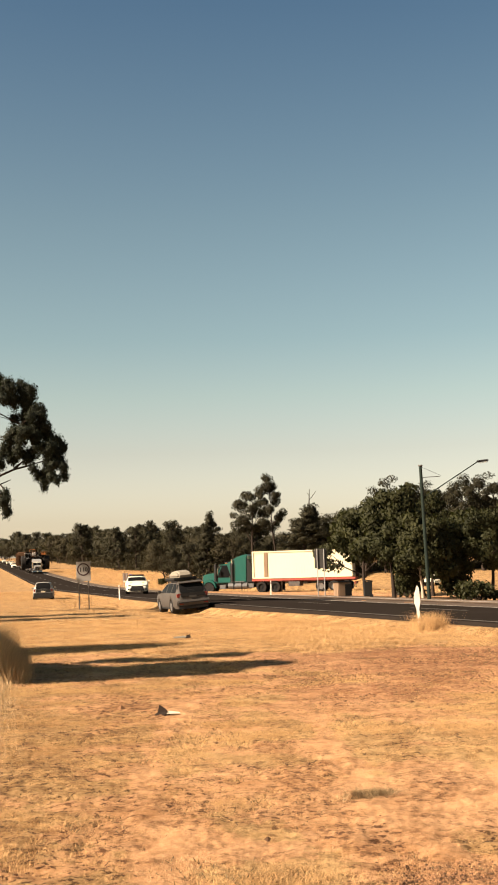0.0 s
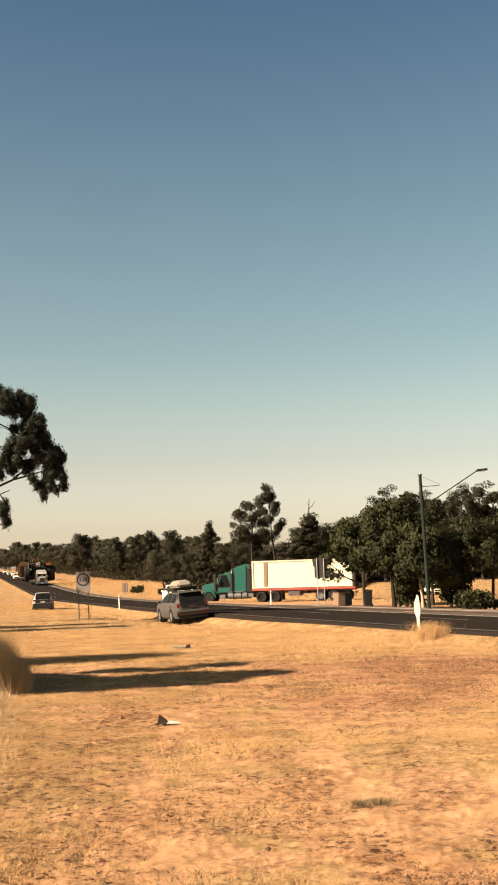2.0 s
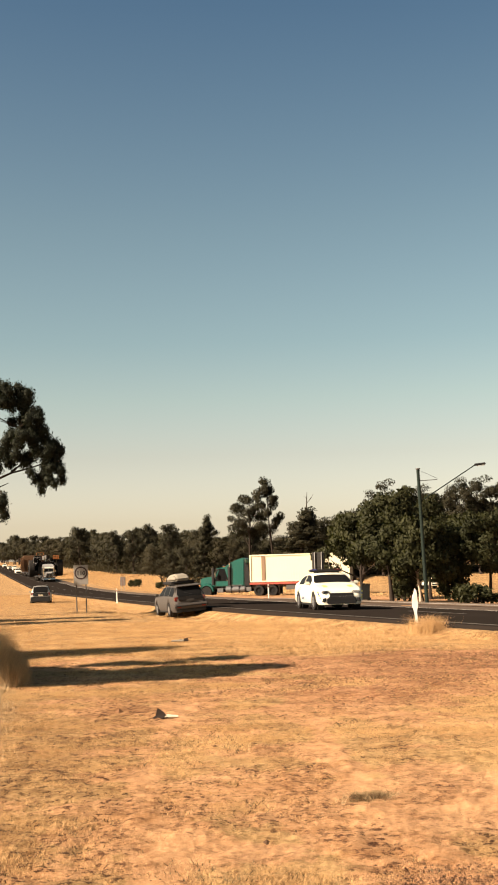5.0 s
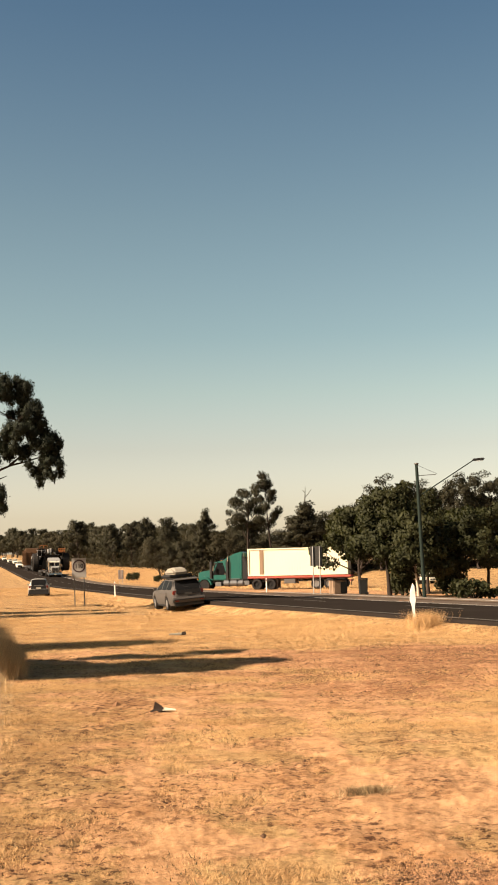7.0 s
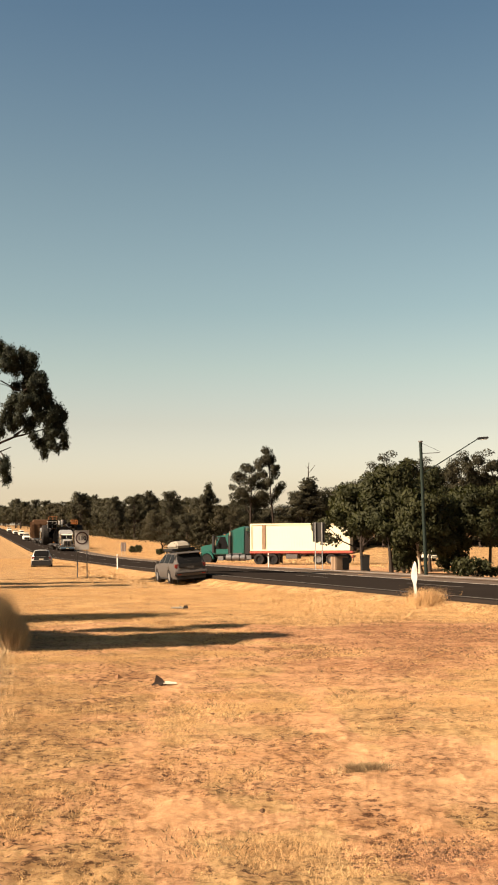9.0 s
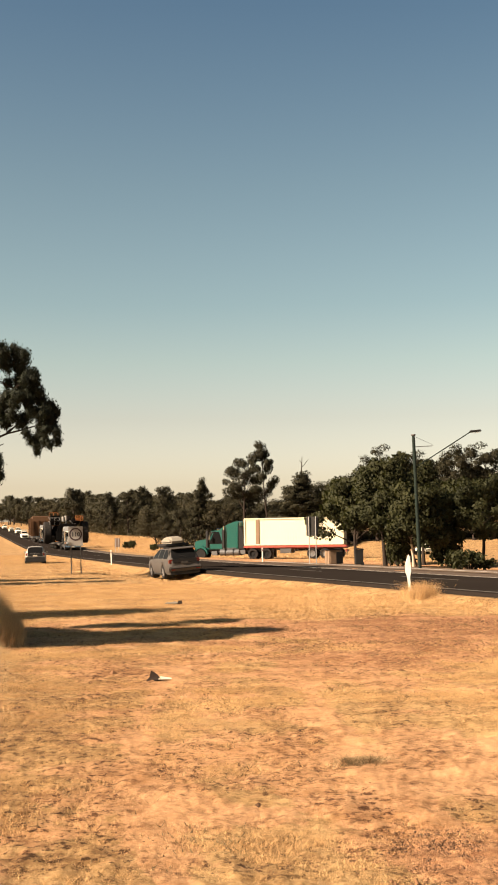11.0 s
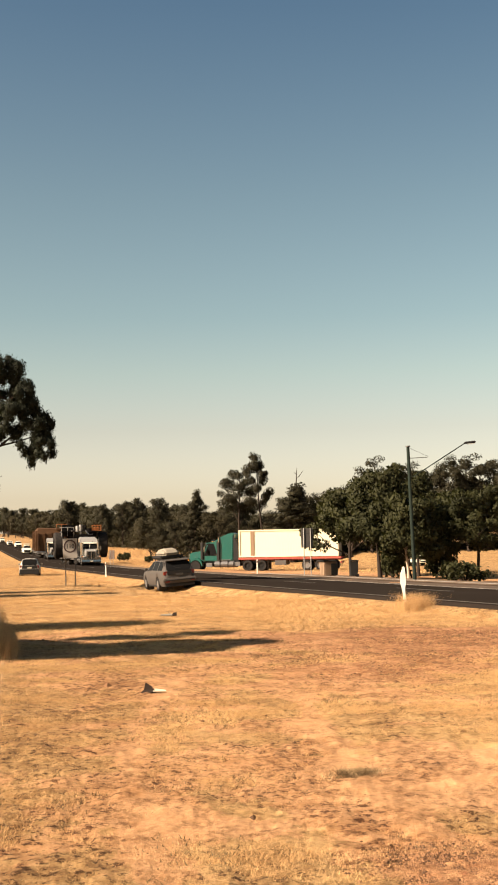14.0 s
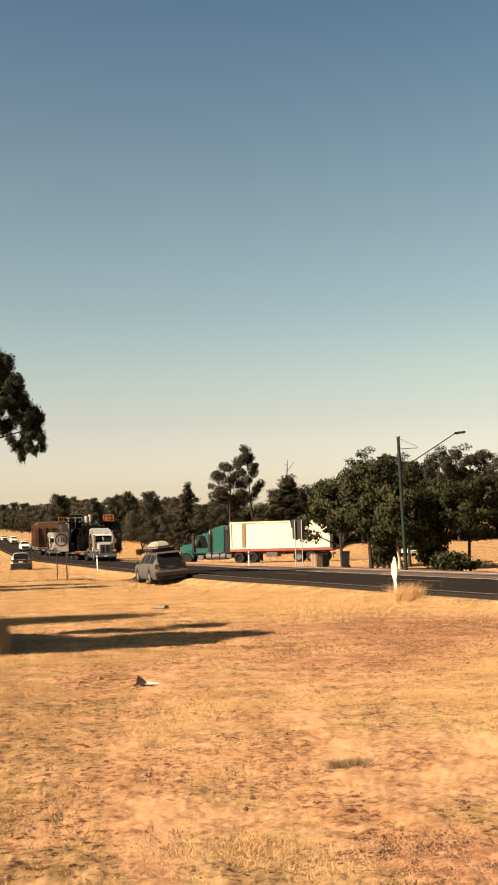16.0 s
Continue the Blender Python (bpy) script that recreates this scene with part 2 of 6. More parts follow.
M = {
    "ground": ground_material(),
    "asphalt": material("asphalt", (0.0185, 0.0145, 0.0118), (0.0275, 0.0218, 0.0175), 1.0, coarse=0.25, fine=40, bump=0.4, bump_scale=120),
    "gravel": material("shade_toned_gravel", (0.128, 0.0863, 0.0555), (0.09, 0.06, 0.0375), 0.95, coarse=0.6, fine=30, bump=0.7, bump_scale=50),
    "shoulder_dirt": material("shade_brown_gravel", (0.0788, 0.0547, 0.0375), (0.0525, 0.0375, 0.0255), 0.95, coarse=0.6, fine=30, bump=0.7, bump_scale=50),
    "kerb": material("concrete", (0.306, 0.272, 0.23), (0.221, 0.187, 0.153), 0.9, fine=18, bump=0.3),
    "bright_line": material("road_paint", (0.34, 0.30, 0.25), (0.20, 0.175, 0.145), 0.8, coarse=1.5, fine=12, amount=0.8),
    "line": material("faded_road_paint", (0.085, 0.072, 0.058), (0.04, 0.034, 0.028), 0.8, coarse=2.5, fine=12, amount=0.8),
    "straw": material("dry_grass", (0.50, 0.312, 0.142), (0.33, 0.187, 0.078), 0.8, coarse=0.8, fine=2.5, amount=1.0, island=0.36),
    "bank_straw": material("weathered_long_grass", (0.44, 0.305, 0.165), (0.29, 0.195, 0.103), 0.8, coarse=0.9, fine=4, island=0.4),
    "dead_grass": material("grey_green_grass", (0.136, 0.092, 0.0464), (0.072, 0.048, 0.024), 0.9, coarse=4, fine=20, island=0.4),
    "clod": material("red_stone", (0.192, 0.1, 0.0528), (0.104, 0.0528, 0.0288), 0.95, island=0.6, bump=0.5),
    "bark": material("gum_bark", (0.03, 0.021, 0.015), (0.016, 0.011, 0.008), 0.9, coarse=2, fine=14, amount=0.8, bump=0.6, bump_scale=20),
    "pale_bark": material("pale_gum_bark", (0.40, 0.31, 0.22), (0.20, 0.14, 0.10), 0.85, coarse=1.2, fine=10, amount=0.8, bump=0.4, bump_scale=15),
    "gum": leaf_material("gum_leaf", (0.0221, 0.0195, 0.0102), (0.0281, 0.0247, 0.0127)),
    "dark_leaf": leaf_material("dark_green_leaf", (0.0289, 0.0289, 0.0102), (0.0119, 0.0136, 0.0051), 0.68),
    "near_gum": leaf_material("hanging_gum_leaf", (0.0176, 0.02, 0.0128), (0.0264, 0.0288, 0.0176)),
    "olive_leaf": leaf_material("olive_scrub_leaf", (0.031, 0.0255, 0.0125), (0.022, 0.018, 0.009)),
    "tyre": material("rubber", (0.012, 0.0115, 0.011), (0.022, 0.02, 0.018), 0.85, coarse=3, fine=30, grime=0.12),
    "dull_alloy": material("dull_alloy", (0.12, 0.115, 0.11), (0.07, 0.066, 0.062), 0.5, 0.5, coarse=4),
    "rim": material("alloy", (0.288, 0.28, 0.272), (0.192, 0.184, 0.176), 0.4, 0.7, coarse=4),
    "chrome": material("chrome", (0.40, 0.385, 0.36), (0.28, 0.27, 0.25), 0.2, 1.0, coarse=3),
    "glass": material("dark_window_glass", (0.008, 0.008, 0.008), (0.012, 0.011, 0.010), 0.16),
    "black": material("black_plastic", (0.016, 0.015, 0.014), (0.026, 0.024, 0.022), 0.75, fine=60, bump=0.1),
    "steel": material("dark_steel", (0.085, 0.0808, 0.0765), (0.051, 0.0425, 0.0382), 0.55, 0.6, grime=0.35),
    "galv": material("galvanised_steel", (0.272, 0.256, 0.232), (0.192, 0.18, 0.16), 0.55, 0.3, coarse=3),
    "white": material("white_paint", (0.61, 0.565, 0.44), (0.54, 0.495, 0.375), 0.45, coat=0.15, grime=0.12),
    "silver": material("bronze_grey_paint", (0.062, 0.054, 0.047), (0.046, 0.040, 0.035), 0.66, 0.1, coat=0.04, grime=0.05),
    "pale_paint": material("pale_silver_paint", (0.27, 0.245, 0.205), (0.21, 0.19, 0.158), 0.5, 0.3, coat=0.15, grime=0.2),
    "teal": material("teal_paint", (0, 0.062, 0.047), (0, 0.045, 0.034), 0.30, coat=0.05, grime=0.04),
    "container": material("white_container_paint", (0.55, 0.495, 0.335), (0.50, 0.44, 0.29), 0.6, coarse=0.6, grime=0.12, grime_colour=(0.45, 0.28, 0.14)),
    "red": material("red_trailer_paint", (0.264, 0.04, 0.024), (0.176, 0.032, 0.02), 0.5, grime=0.3),
    "rust": material("rusty_brown_steel", (0.0723, 0.0365, 0.017), (0.0425, 0.0213, 0.0102), 0.75, coarse=0.8, fine=9, amount=0.8, bump=0.2, bump_scale=10),
    "orange": material("orange_paint", (0.27, 0.08, 0.010), (0.17, 0.05, 0.009), 0.5, grime=0.2),
    "red_lens": material("red_lens", (0.12, 0.008, 0.006), None, 0.2, coat=0.6),
    "amber_lens": material("amber_lens", (0.6, 0.2, 0.016), None, 0.2, coat=0.6),
    "clear_lens": material("lamp_glass", (0.75, 0.75, 0.72), None, 0.08, 0.3, coat=0.8),
    "blue_lens": material("blue_lens", (0.03, 0.06, 0.4), None, 0.2, coat=0.6),
    "yellow": material("fluorescent_yellow", (0.70, 0.62, 0.10), None, 0.5),
    "navy": material("navy_paint", (0.02, 0.035, 0.14), None, 0.4),
    "sign_white": material("reflective_sign_face", (0.289, 0.264, 0.23), (0.221, 0.204, 0.178), 0.7, coarse=3, amount=0.6),
    "sign_red": material("sign_red_ring", (0.035, 0.015, 0.013), None, 0.6),
    "sign_black": material("sign_black_letters", (0.012, 0.012, 0.012), None, 0.5),
    "sign_back": material("weathered_sign_back", (0.06, 0.0544, 0.048), (0.04, 0.0368, 0.032), 0.75, 0.2),
    "brown_sign": material("brown_sign_paint", (0.12, 0.07, 0.045), None, 0.6),
    "post_white": material("guide_post_white", (0.666, 0.63, 0.54), (0.54, 0.495, 0.396), 0.6, coarse=5),
    "pole": material("green_painted_pole", (0.010, 0.016, 0.012), (0.016, 0.020, 0.015), 0.8, coarse=2, bump=0.2),
    "beige": material("beige_fibreglass", (0.20, 0.175, 0.135), (0.155, 0.134, 0.10), 0.7, coat=0.0, grime=0.15),
    "stone": material("sandstone_block", (0.208, 0.136, 0.084), (0.136, 0.088, 0.056), 0.9, fine=14, bump=0.6),
    "soot": material("greasy_black_steel", (0.007, 0.0065, 0.006), (0.012, 0.011, 0.0095), 1.0, fine=20, bump=0.2),
    "bin": material("dark_bin_plastic", (0.012, 0.0115, 0.010), (0.02, 0.018, 0.016), 0.9),
    "cardboard": material("weathered_board", (0.026, 0.017, 0.012), (0.014, 0.010, 0.008), 0.95, fine=30),
    "litter": material("sun_bleached_plastic", (0.496, 0.424, 0.304), (0.36, 0.288, 0.192), 0.6, fine=30),
}


# ---- mesh tools ----
def part(name, bm, mat, parent=None, label="", smooth=False):
    me = bpy.data.meshes.new(name)
    bmesh.ops.recalc_face_normals(bm, faces=bm.faces)
    bm.to_mesh(me)
    bm.free()
    me.materials.append(M[mat])
    if smooth:
        me.shade_smooth()
    ob = new(name, me)
    ob.parent = parent
    return tagged(ob, label)


def thing(name, label, category, group="", m=None):
    ob = new(name)
    ob.empty_display_size = 0.2
    tagged(ob, label, category, group)
    if m is not None:
        ob.matrix_world = m
    return ob


def box(bm, cx, cy, cz, sx, sy, sz, bevel=0.0, rot=None):
    m = Matrix.Translation((cx, cy, cz)) @ (rot or Matrix()) @ Matrix.Diagonal((sx, sy, sz, 1))
    vs = bmesh.ops.create_cube(bm, size=1, matrix=m)["verts"]
    if bevel:
        es = list({e for v in vs for e in v.link_edges})
        bmesh.ops.bevel(bm, geom=es, offset=bevel, segments=2, affect="EDGES", clamp_overlap=True)
    return bm


def profile(bm, pts, y0, y1, bevel=0.0, lean=0.0):
    """A side outline (x, z) drawn out from y0 to y1; lean pulls the top in on both sides."""
    zs = [p[1] for p in pts]
    lo, hi = min(zs), max(zs)
    rows = []
    for y in (y0, y1):
        mid = (y0 + y1) / 2
        rows.append([bm.verts.new((x, mid + (y - mid) * (1 - lean * ((z - lo) / (hi - lo)) ** 2), z)) for x, z in pts])
    n = len(pts)
    fs = [bm.faces.new(rows[0]), bm.faces.new(rows[1][::-1])]
    fs += [bm.faces.new((rows[0][i], rows[1][i], rows[1][(i + 1) % n], rows[0][(i + 1) % n])) for i in range(n)]
    if bevel:
        es = [e for f in fs[:2] for e in f.edges]
        bmesh.ops.bevel(bm, geom=es, offset=bevel, segments=2, affect="EDGES", clamp_overlap=True)
    return bm


def cyl(bm, c, r, h, axis="z", n=16, r2=None):
    turn = {"x": Matrix.Rotation(radians(90), 4, "Y"), "y": Matrix.Rotation(radians(90), 4, "X"), "z": Matrix()}[axis]
    bmesh.ops.create_cone(bm, cap_ends=True, segments=n, radius1=r, radius2=r if r2 is None else r2, depth=h, matrix=Matrix.Translation(c) @ turn)
    return bm


def slab(bm, quad, thick=0.02):
    """A thin panel on four corners, with its thickness to the outside."""
    a, b, c, d = [Vector(q) for q in quad]
    n = (b - a).cross(d - a).normalized() * thick
    lo = [bm.verts.new(q - n * 0.5) for q in (a, b, c, d)]
    hi = [bm.verts.new(q + n) for q in (a, b, c, d)]
    bm.faces.new(lo[::-1]), bm.faces.new(hi)
    for i in range(4):
        bm.faces.new((lo[i], lo[(i + 1) % 4], hi[(i + 1) % 4], hi[i]))
    return bm


def rod(bm, a, b, r, n=6, r2=None):
    a, b = Vector(a), Vector(b)
    m = Matrix.Translation((a + b) / 2) @ (b - a).to_track_quat("Z", "Y").to_matrix().to_4x4()
    bmesh.ops.create_cone(bm, cap_ends=True, segments=n, radius1=r, radius2=r if r2 is None else r2, depth=(b - a).length, matrix=m)
    return bm


def B():
    return bmesh.new()


def smooth_step(a, b, v):
    v = min(1.0, max(0.0, (v - a) / (b - a)))
    return v * v * (3 - 2 * v)


# ---- the lie of the land ----
def edge(y):
    """x of the sealed road's edge beside which the wagon stands."""
    return -9.2 - 0.25 * (y - 80) + (0.0006 * (80 - y) ** 2 if y < 80 else 0.0)


ROAD_WIDE = 8.0


def grade(y):
    k = (y - 168) / 14
    soft = y - 168 if k > 30 else 14 * math.log1p(math.exp(k))
    return 0.0267 * soft


def crossfall(y, w):
    """The highway leans away from the verge through its bend."""
    return 0.15 * min(1.0, max(0.0, w / ROAD_WIDE)) * smooth_step(165, 112, y)


def land(x, y):
    """Height of the ground, without the small roughness."""
    w = x - edge(max(y, -40))
    z = grade(y)
    z += 0.25 * smooth_step(-0.9, 0.0, w)
    z -= 0.22 * math.exp(-((w + 1.9) / 1.6) ** 2) * smooth_step(36, 46, y) * smooth_step(95, 70, y)
    z -= 0.14 * smooth_step(-0.6, 0.3, w) * smooth_step(ROAD_WIDE + 0.6, ROAD_WIDE - 0.3, w)
    z -= crossfall(y, w)
    z -= 0.27 * smooth_step(9.5, 19, w) * smooth_step(165, 112, y) * smooth_step(20, 45, y)
    z -= 0.06 * smooth_step(12.6, 24.6, w) * smooth_step(165, 118, y) * smooth_step(70, 100, y)
    z += 1.2 * smooth_step(12, 18, x) * smooth_step(130, 153, y) * smooth_step(420, 260, y)
    z += 0.22 * math.exp(-((x + 3.95) / 0.6) ** 2 - ((y - 12.2) / 3.2) ** 2)
    return z


def road_z(y, w=0.0):
    return 0.25 + grade(y) - crossfall(y, w)


def bare_patch(x, y):
    """The stony red ground between the track and the verge."""
    b = math.exp(-((x - 3.4) / 3.2) ** 2 - ((y - 20.5) / 3.0) ** 2) + 0.75 * math.exp(-((x - 1.6) / 1.5) ** 2 - ((y - 14.6) / 1.3) ** 2) + 0.45 * math.exp(-((x - 3.0) / 2.2) ** 2 - ((y - 16.8) / 1.4) ** 2)
    b += 0.9 * math.exp(-((x - 1.01) / 0.3) ** 2 - ((y - 5.57) / 0.42) ** 2)
    return min(1.0, max(0.0, 1.35 * b + 0.45 * noise.noise((x * 0.9, y * 0.9, 21)) * (b > 0.08)))


def wheel_track(x, y):
    """Two pale ruts where cars have turned on the verge."""
    if not 4 < y < 15:
        return 0.0
    return sum(0.9 * math.exp(-((x - off + 0.14 * (y - 7) - 0.018 * (y - 7) ** 2) / 0.11) ** 2) for off in (-0.64, 0.95))


def cover(x, y):
    """How much dry grass stands on the ground: 0 bare red soil, 1 straw."""
    w = x - edge(y)
    c = 0.56 + 0.55 * noise.noise((x * 0.45, y * 0.45, 3.1)) + 0.55 * noise.noise((x * 1.6, y * 1.6, 7.7))
    c += 0.6 * smooth_step(-11, -5, w) * smooth_step(2, -1, w)
    c += 0.45 * smooth_step(20, 30, y)
    c -= 1.5 * bare_patch(x, y)
    c -= 0.6 * wheel_track(x, y)
    if w > ROAD_WIDE:
        c = 0.9 - 1.3 * smooth_step(26.6, 16.6, w) * smooth_step(125, 100, y)
    return min(1.0, max(0.0, c))


def build_ground():
    angles = sorted({*[i * 0.25 for i in range(-100, 101)], *[i * 0.125 for i in range(-128, 129)], *[25 + i * 5 for i in range(1, 62)]})
    angles = [a for a in angles if a < 335 - 0.01]
    rings, r = [], 2.0
    while r < 4800:
        rings.append(r)
        r *= 1.0075 if 4 < r < 17 else 1.015 if r < 60 else 1.035
    verts, tone, bare, thick = [], [], [], []
    for r in rings:
        for a in angles:
            x, y = r * math.sin(radians(a)), r * math.cos(radians(a))
            z = land(x, min(max(y, -60), 900))
            w = x - edge(y)
            if r < 60 and not -0.7 < w < ROAD_WIDE + 0.7:
                rough = 0.018 * noise.noise((x * 4.5, y * 4.5, 2)) + 0.016 * noise.noise((x * 9.5, y * 9.5, 8)) + 0.010 * noise.noise((x * 22, y * 22, 4))
                z += 0.020 * noise.noise((x * 1.1, y * 1.1, 0)) + 0.02 * noise.noise((x * 0.4, y * 0.4, 5)) + rough * smooth_step(60, 20, r)
            verts.append((x, y, z))
            tone.append(cover(x, y) if r < 400 else 0.9)
            bare.append(bare_patch(x, y) if r < 60 else 0.0)
            thick.append(smooth_step(0.0, -1.6, x) * smooth_step(22, 12, r) * (0.75 + 0.7 * noise.noise((x * 1.2, y * 1.2, 31))) - wheel_track(x, y) if r < 25 else 0.0)
    n = len(angles)
    faces = []
    for i in range(len(rings) - 1):
        for j in range(n):
            k = (j + 1) % n
            faces.append((i * n + j, i * n + k, (i + 1) * n + k, (i + 1) * n + j))
    verts.append((0, 0, 0))
    tone.append(0.6)
    bare.append(0.0)
    thick.append(0.0)
    faces += [(len(verts) - 1, (j + 1) % n, j) for j in range(n)]
    me = bpy.data.meshes.new("ground")
    me.from_pydata(verts, [], [f[::-1] for f in faces])
    at = me.attributes.new("cover", "FLOAT", "POINT")
    at.data.foreach_set("value", tone)
    me.attributes.new("bare", "FLOAT", "POINT").data.foreach_set("value", bare)
    me.attributes.new("thatch", "FLOAT", "POINT").data.foreach_set("value", thick)
    me.materials.append(M["ground"])
    me.shade_smooth()
    return tagged(new("ground", me), "dry straw-coloured grass over bare red soil", "ground", kind="structure")


def strip(name, mat, w0, w1, lift, y0, y1, step, label, parent=None, dash=None):
    """A band that follows the road between two offsets from its edge."""
    ys, y = [], y0
    while y < y1:
        ys.append(y)
        y += step if y < 200 else step * 6
    ys.append(y1)
    bm = B()
    n = 6 if w1 - w0 > 2 else 1
    rows = []
    for y in ys:
        row = []
        for i in range(n + 1):
            w = w0 + (w1 - w0) * i / n
            crown = 0.05 * (1 - ((w - ROAD_WIDE / 2) / (ROAD_WIDE / 2)) ** 2) if 0 <= w <= ROAD_WIDE else 0
            row.append(bm.verts.new((edge(y) + w, y, (road_z(y, w) if w <= ROAD_WIDE + 0.01 else land(edge(y) + w, y) + 0.02) + crown + lift)))
        rows.append(row)
    for i in range(len(rows) - 1):
        if dash and (ys[i] % (dash[0] + dash[1])) > dash[0]:
            continue
        for j in range(n):
            bm.faces.new((rows[i][j], rows[i][j + 1], rows[i + 1][j + 1], rows[i + 1][j]))
    geom = bmesh.ops.extrude_face_region(bm, geom=list(bm.faces))["geom"]
    bmesh.ops.translate(bm, verts=[g for g in geom if isinstance(g, bmesh.types.BMVert)], vec=(0, 0, -0.004 if lift > 0.003 else -0.25))
    ob = part(name, bm, mat, parent)
    return tagged(ob, label, kind="structure") if parent is None else ob


build_ground()
road = strip("road", "asphalt", 0, ROAD_WIDE, 0.0, -50, 1400, 1.0, "worn grey asphalt highway with faded lines")
tagged(road, category="road")
strip("edge_line", "line", 0.30, 0.42, 0.008, -50, 900, 1.0, "faded white edge line on asphalt")
strip("edge_line", "bright_line", 7.55, 7.75, 0.008, -50, 900, 1.0, "faded white edge line on asphalt")
strip("centre_line", "line", 3.95, 4.07, 0.008, -48, 900, 1.0, "broken white centre line on asphalt", dash=(3, 9))
# the dark band of shade beyond the far edge is in this strip's colour
strip("shoulder", "shoulder_dirt", ROAD_WIDE, ROAD_WIDE + 1.6, 0.0, -50, 300, 2.0, "gravel road shoulder, coloured dark for a band of shade")


# ---- plants ----
def tube(verts, faces, pts, radii, n=6):
    base = len(verts)
    for i, (p, r) in enumerate(zip(pts, radii)):
        d = (pts[min(i + 1, len(pts) - 1)] - pts[max(i - 1, 0)]).normalized()
        u = d.orthogonal().normalized()
        v = d.cross(u)
        for k in range(n):
            a = 2 * math.pi * k / n
            verts.append(p + u * (math.cos(a) * r) + v * (math.sin(a) * r))
    for i in range(len(pts) - 1):
        for k in range(n):
            a, b = base + i * n + k, base + i * n + (k + 1) % n
            faces.append((a, b, b + n, a + n))


def leaf_mesh(name, mat, centres, sizes, rng, droop=0.5, wide=0.3, out=None, own_share=0.45):
    """Many small leaf blades about the given centres; out is the way that each one faces in its clump."""
    n = len(centres)
    c = np.array(centres)
    s = np.array(sizes)[:, None]
    axis = rng.normal(size=(n, 3))
    axis[:, 2] -= droop * 2.0
    axis /= np.linalg.norm(axis, axis=1)[:, None]
    side = np.cross(axis, rng.normal(size=(n, 3)))
    side /= np.linalg.norm(side, axis=1)[:, None]
    v = np.empty((n, 4, 3))
    if out is not None:
        turn = np.sign((np.cross(side, axis) * np.array(out)).sum(axis=1))
        side = side * np.where(turn == 0, 1, turn)[:, None]
    v[:, 0] = c - axis * s * 0.5
    v[:, 1] = c + side * s * wide * 0.5 + axis * s * 0.05
    v[:, 2] = c + axis * s * 0.5
    v[:, 3] = c - side * s * wide * 0.5 + axis * s * 0.05
    me = bpy.data.meshes.new(name)
    me.vertices.add(n * 4)
    me.vertices.foreach_set("co", v.reshape(-1))
    me.loops.add(n * 4)
    me.loops.foreach_set("vertex_index", np.arange(n * 4, dtype=np.int32))
    me.polygons.add(n)
    me.polygons.foreach_set("loop_start", np.arange(0, n * 4, 4, dtype=np.int32))
    me.polygons.foreach_set("loop_total", np.full(n, 4, dtype=np.int32))
    me.update()
    if out is not None:
        o = np.array(out)
        o = o / (np.linalg.norm(o, axis=1)[:, None] + 1e-6)
        own = np.cross(v[:, 1] - v[:, 0], v[:, 2] - v[:, 0])
        own /= np.linalg.norm(own, axis=1)[:, None] + 1e-9
        o = o + own * own_share
        o /= np.linalg.norm(o, axis=1)[:, None] + 1e-6
        me.normals_split_custom_set_from_vertices(np.repeat(o, 4, axis=0).tolist())
    me.materials.append(M[mat])
    return me


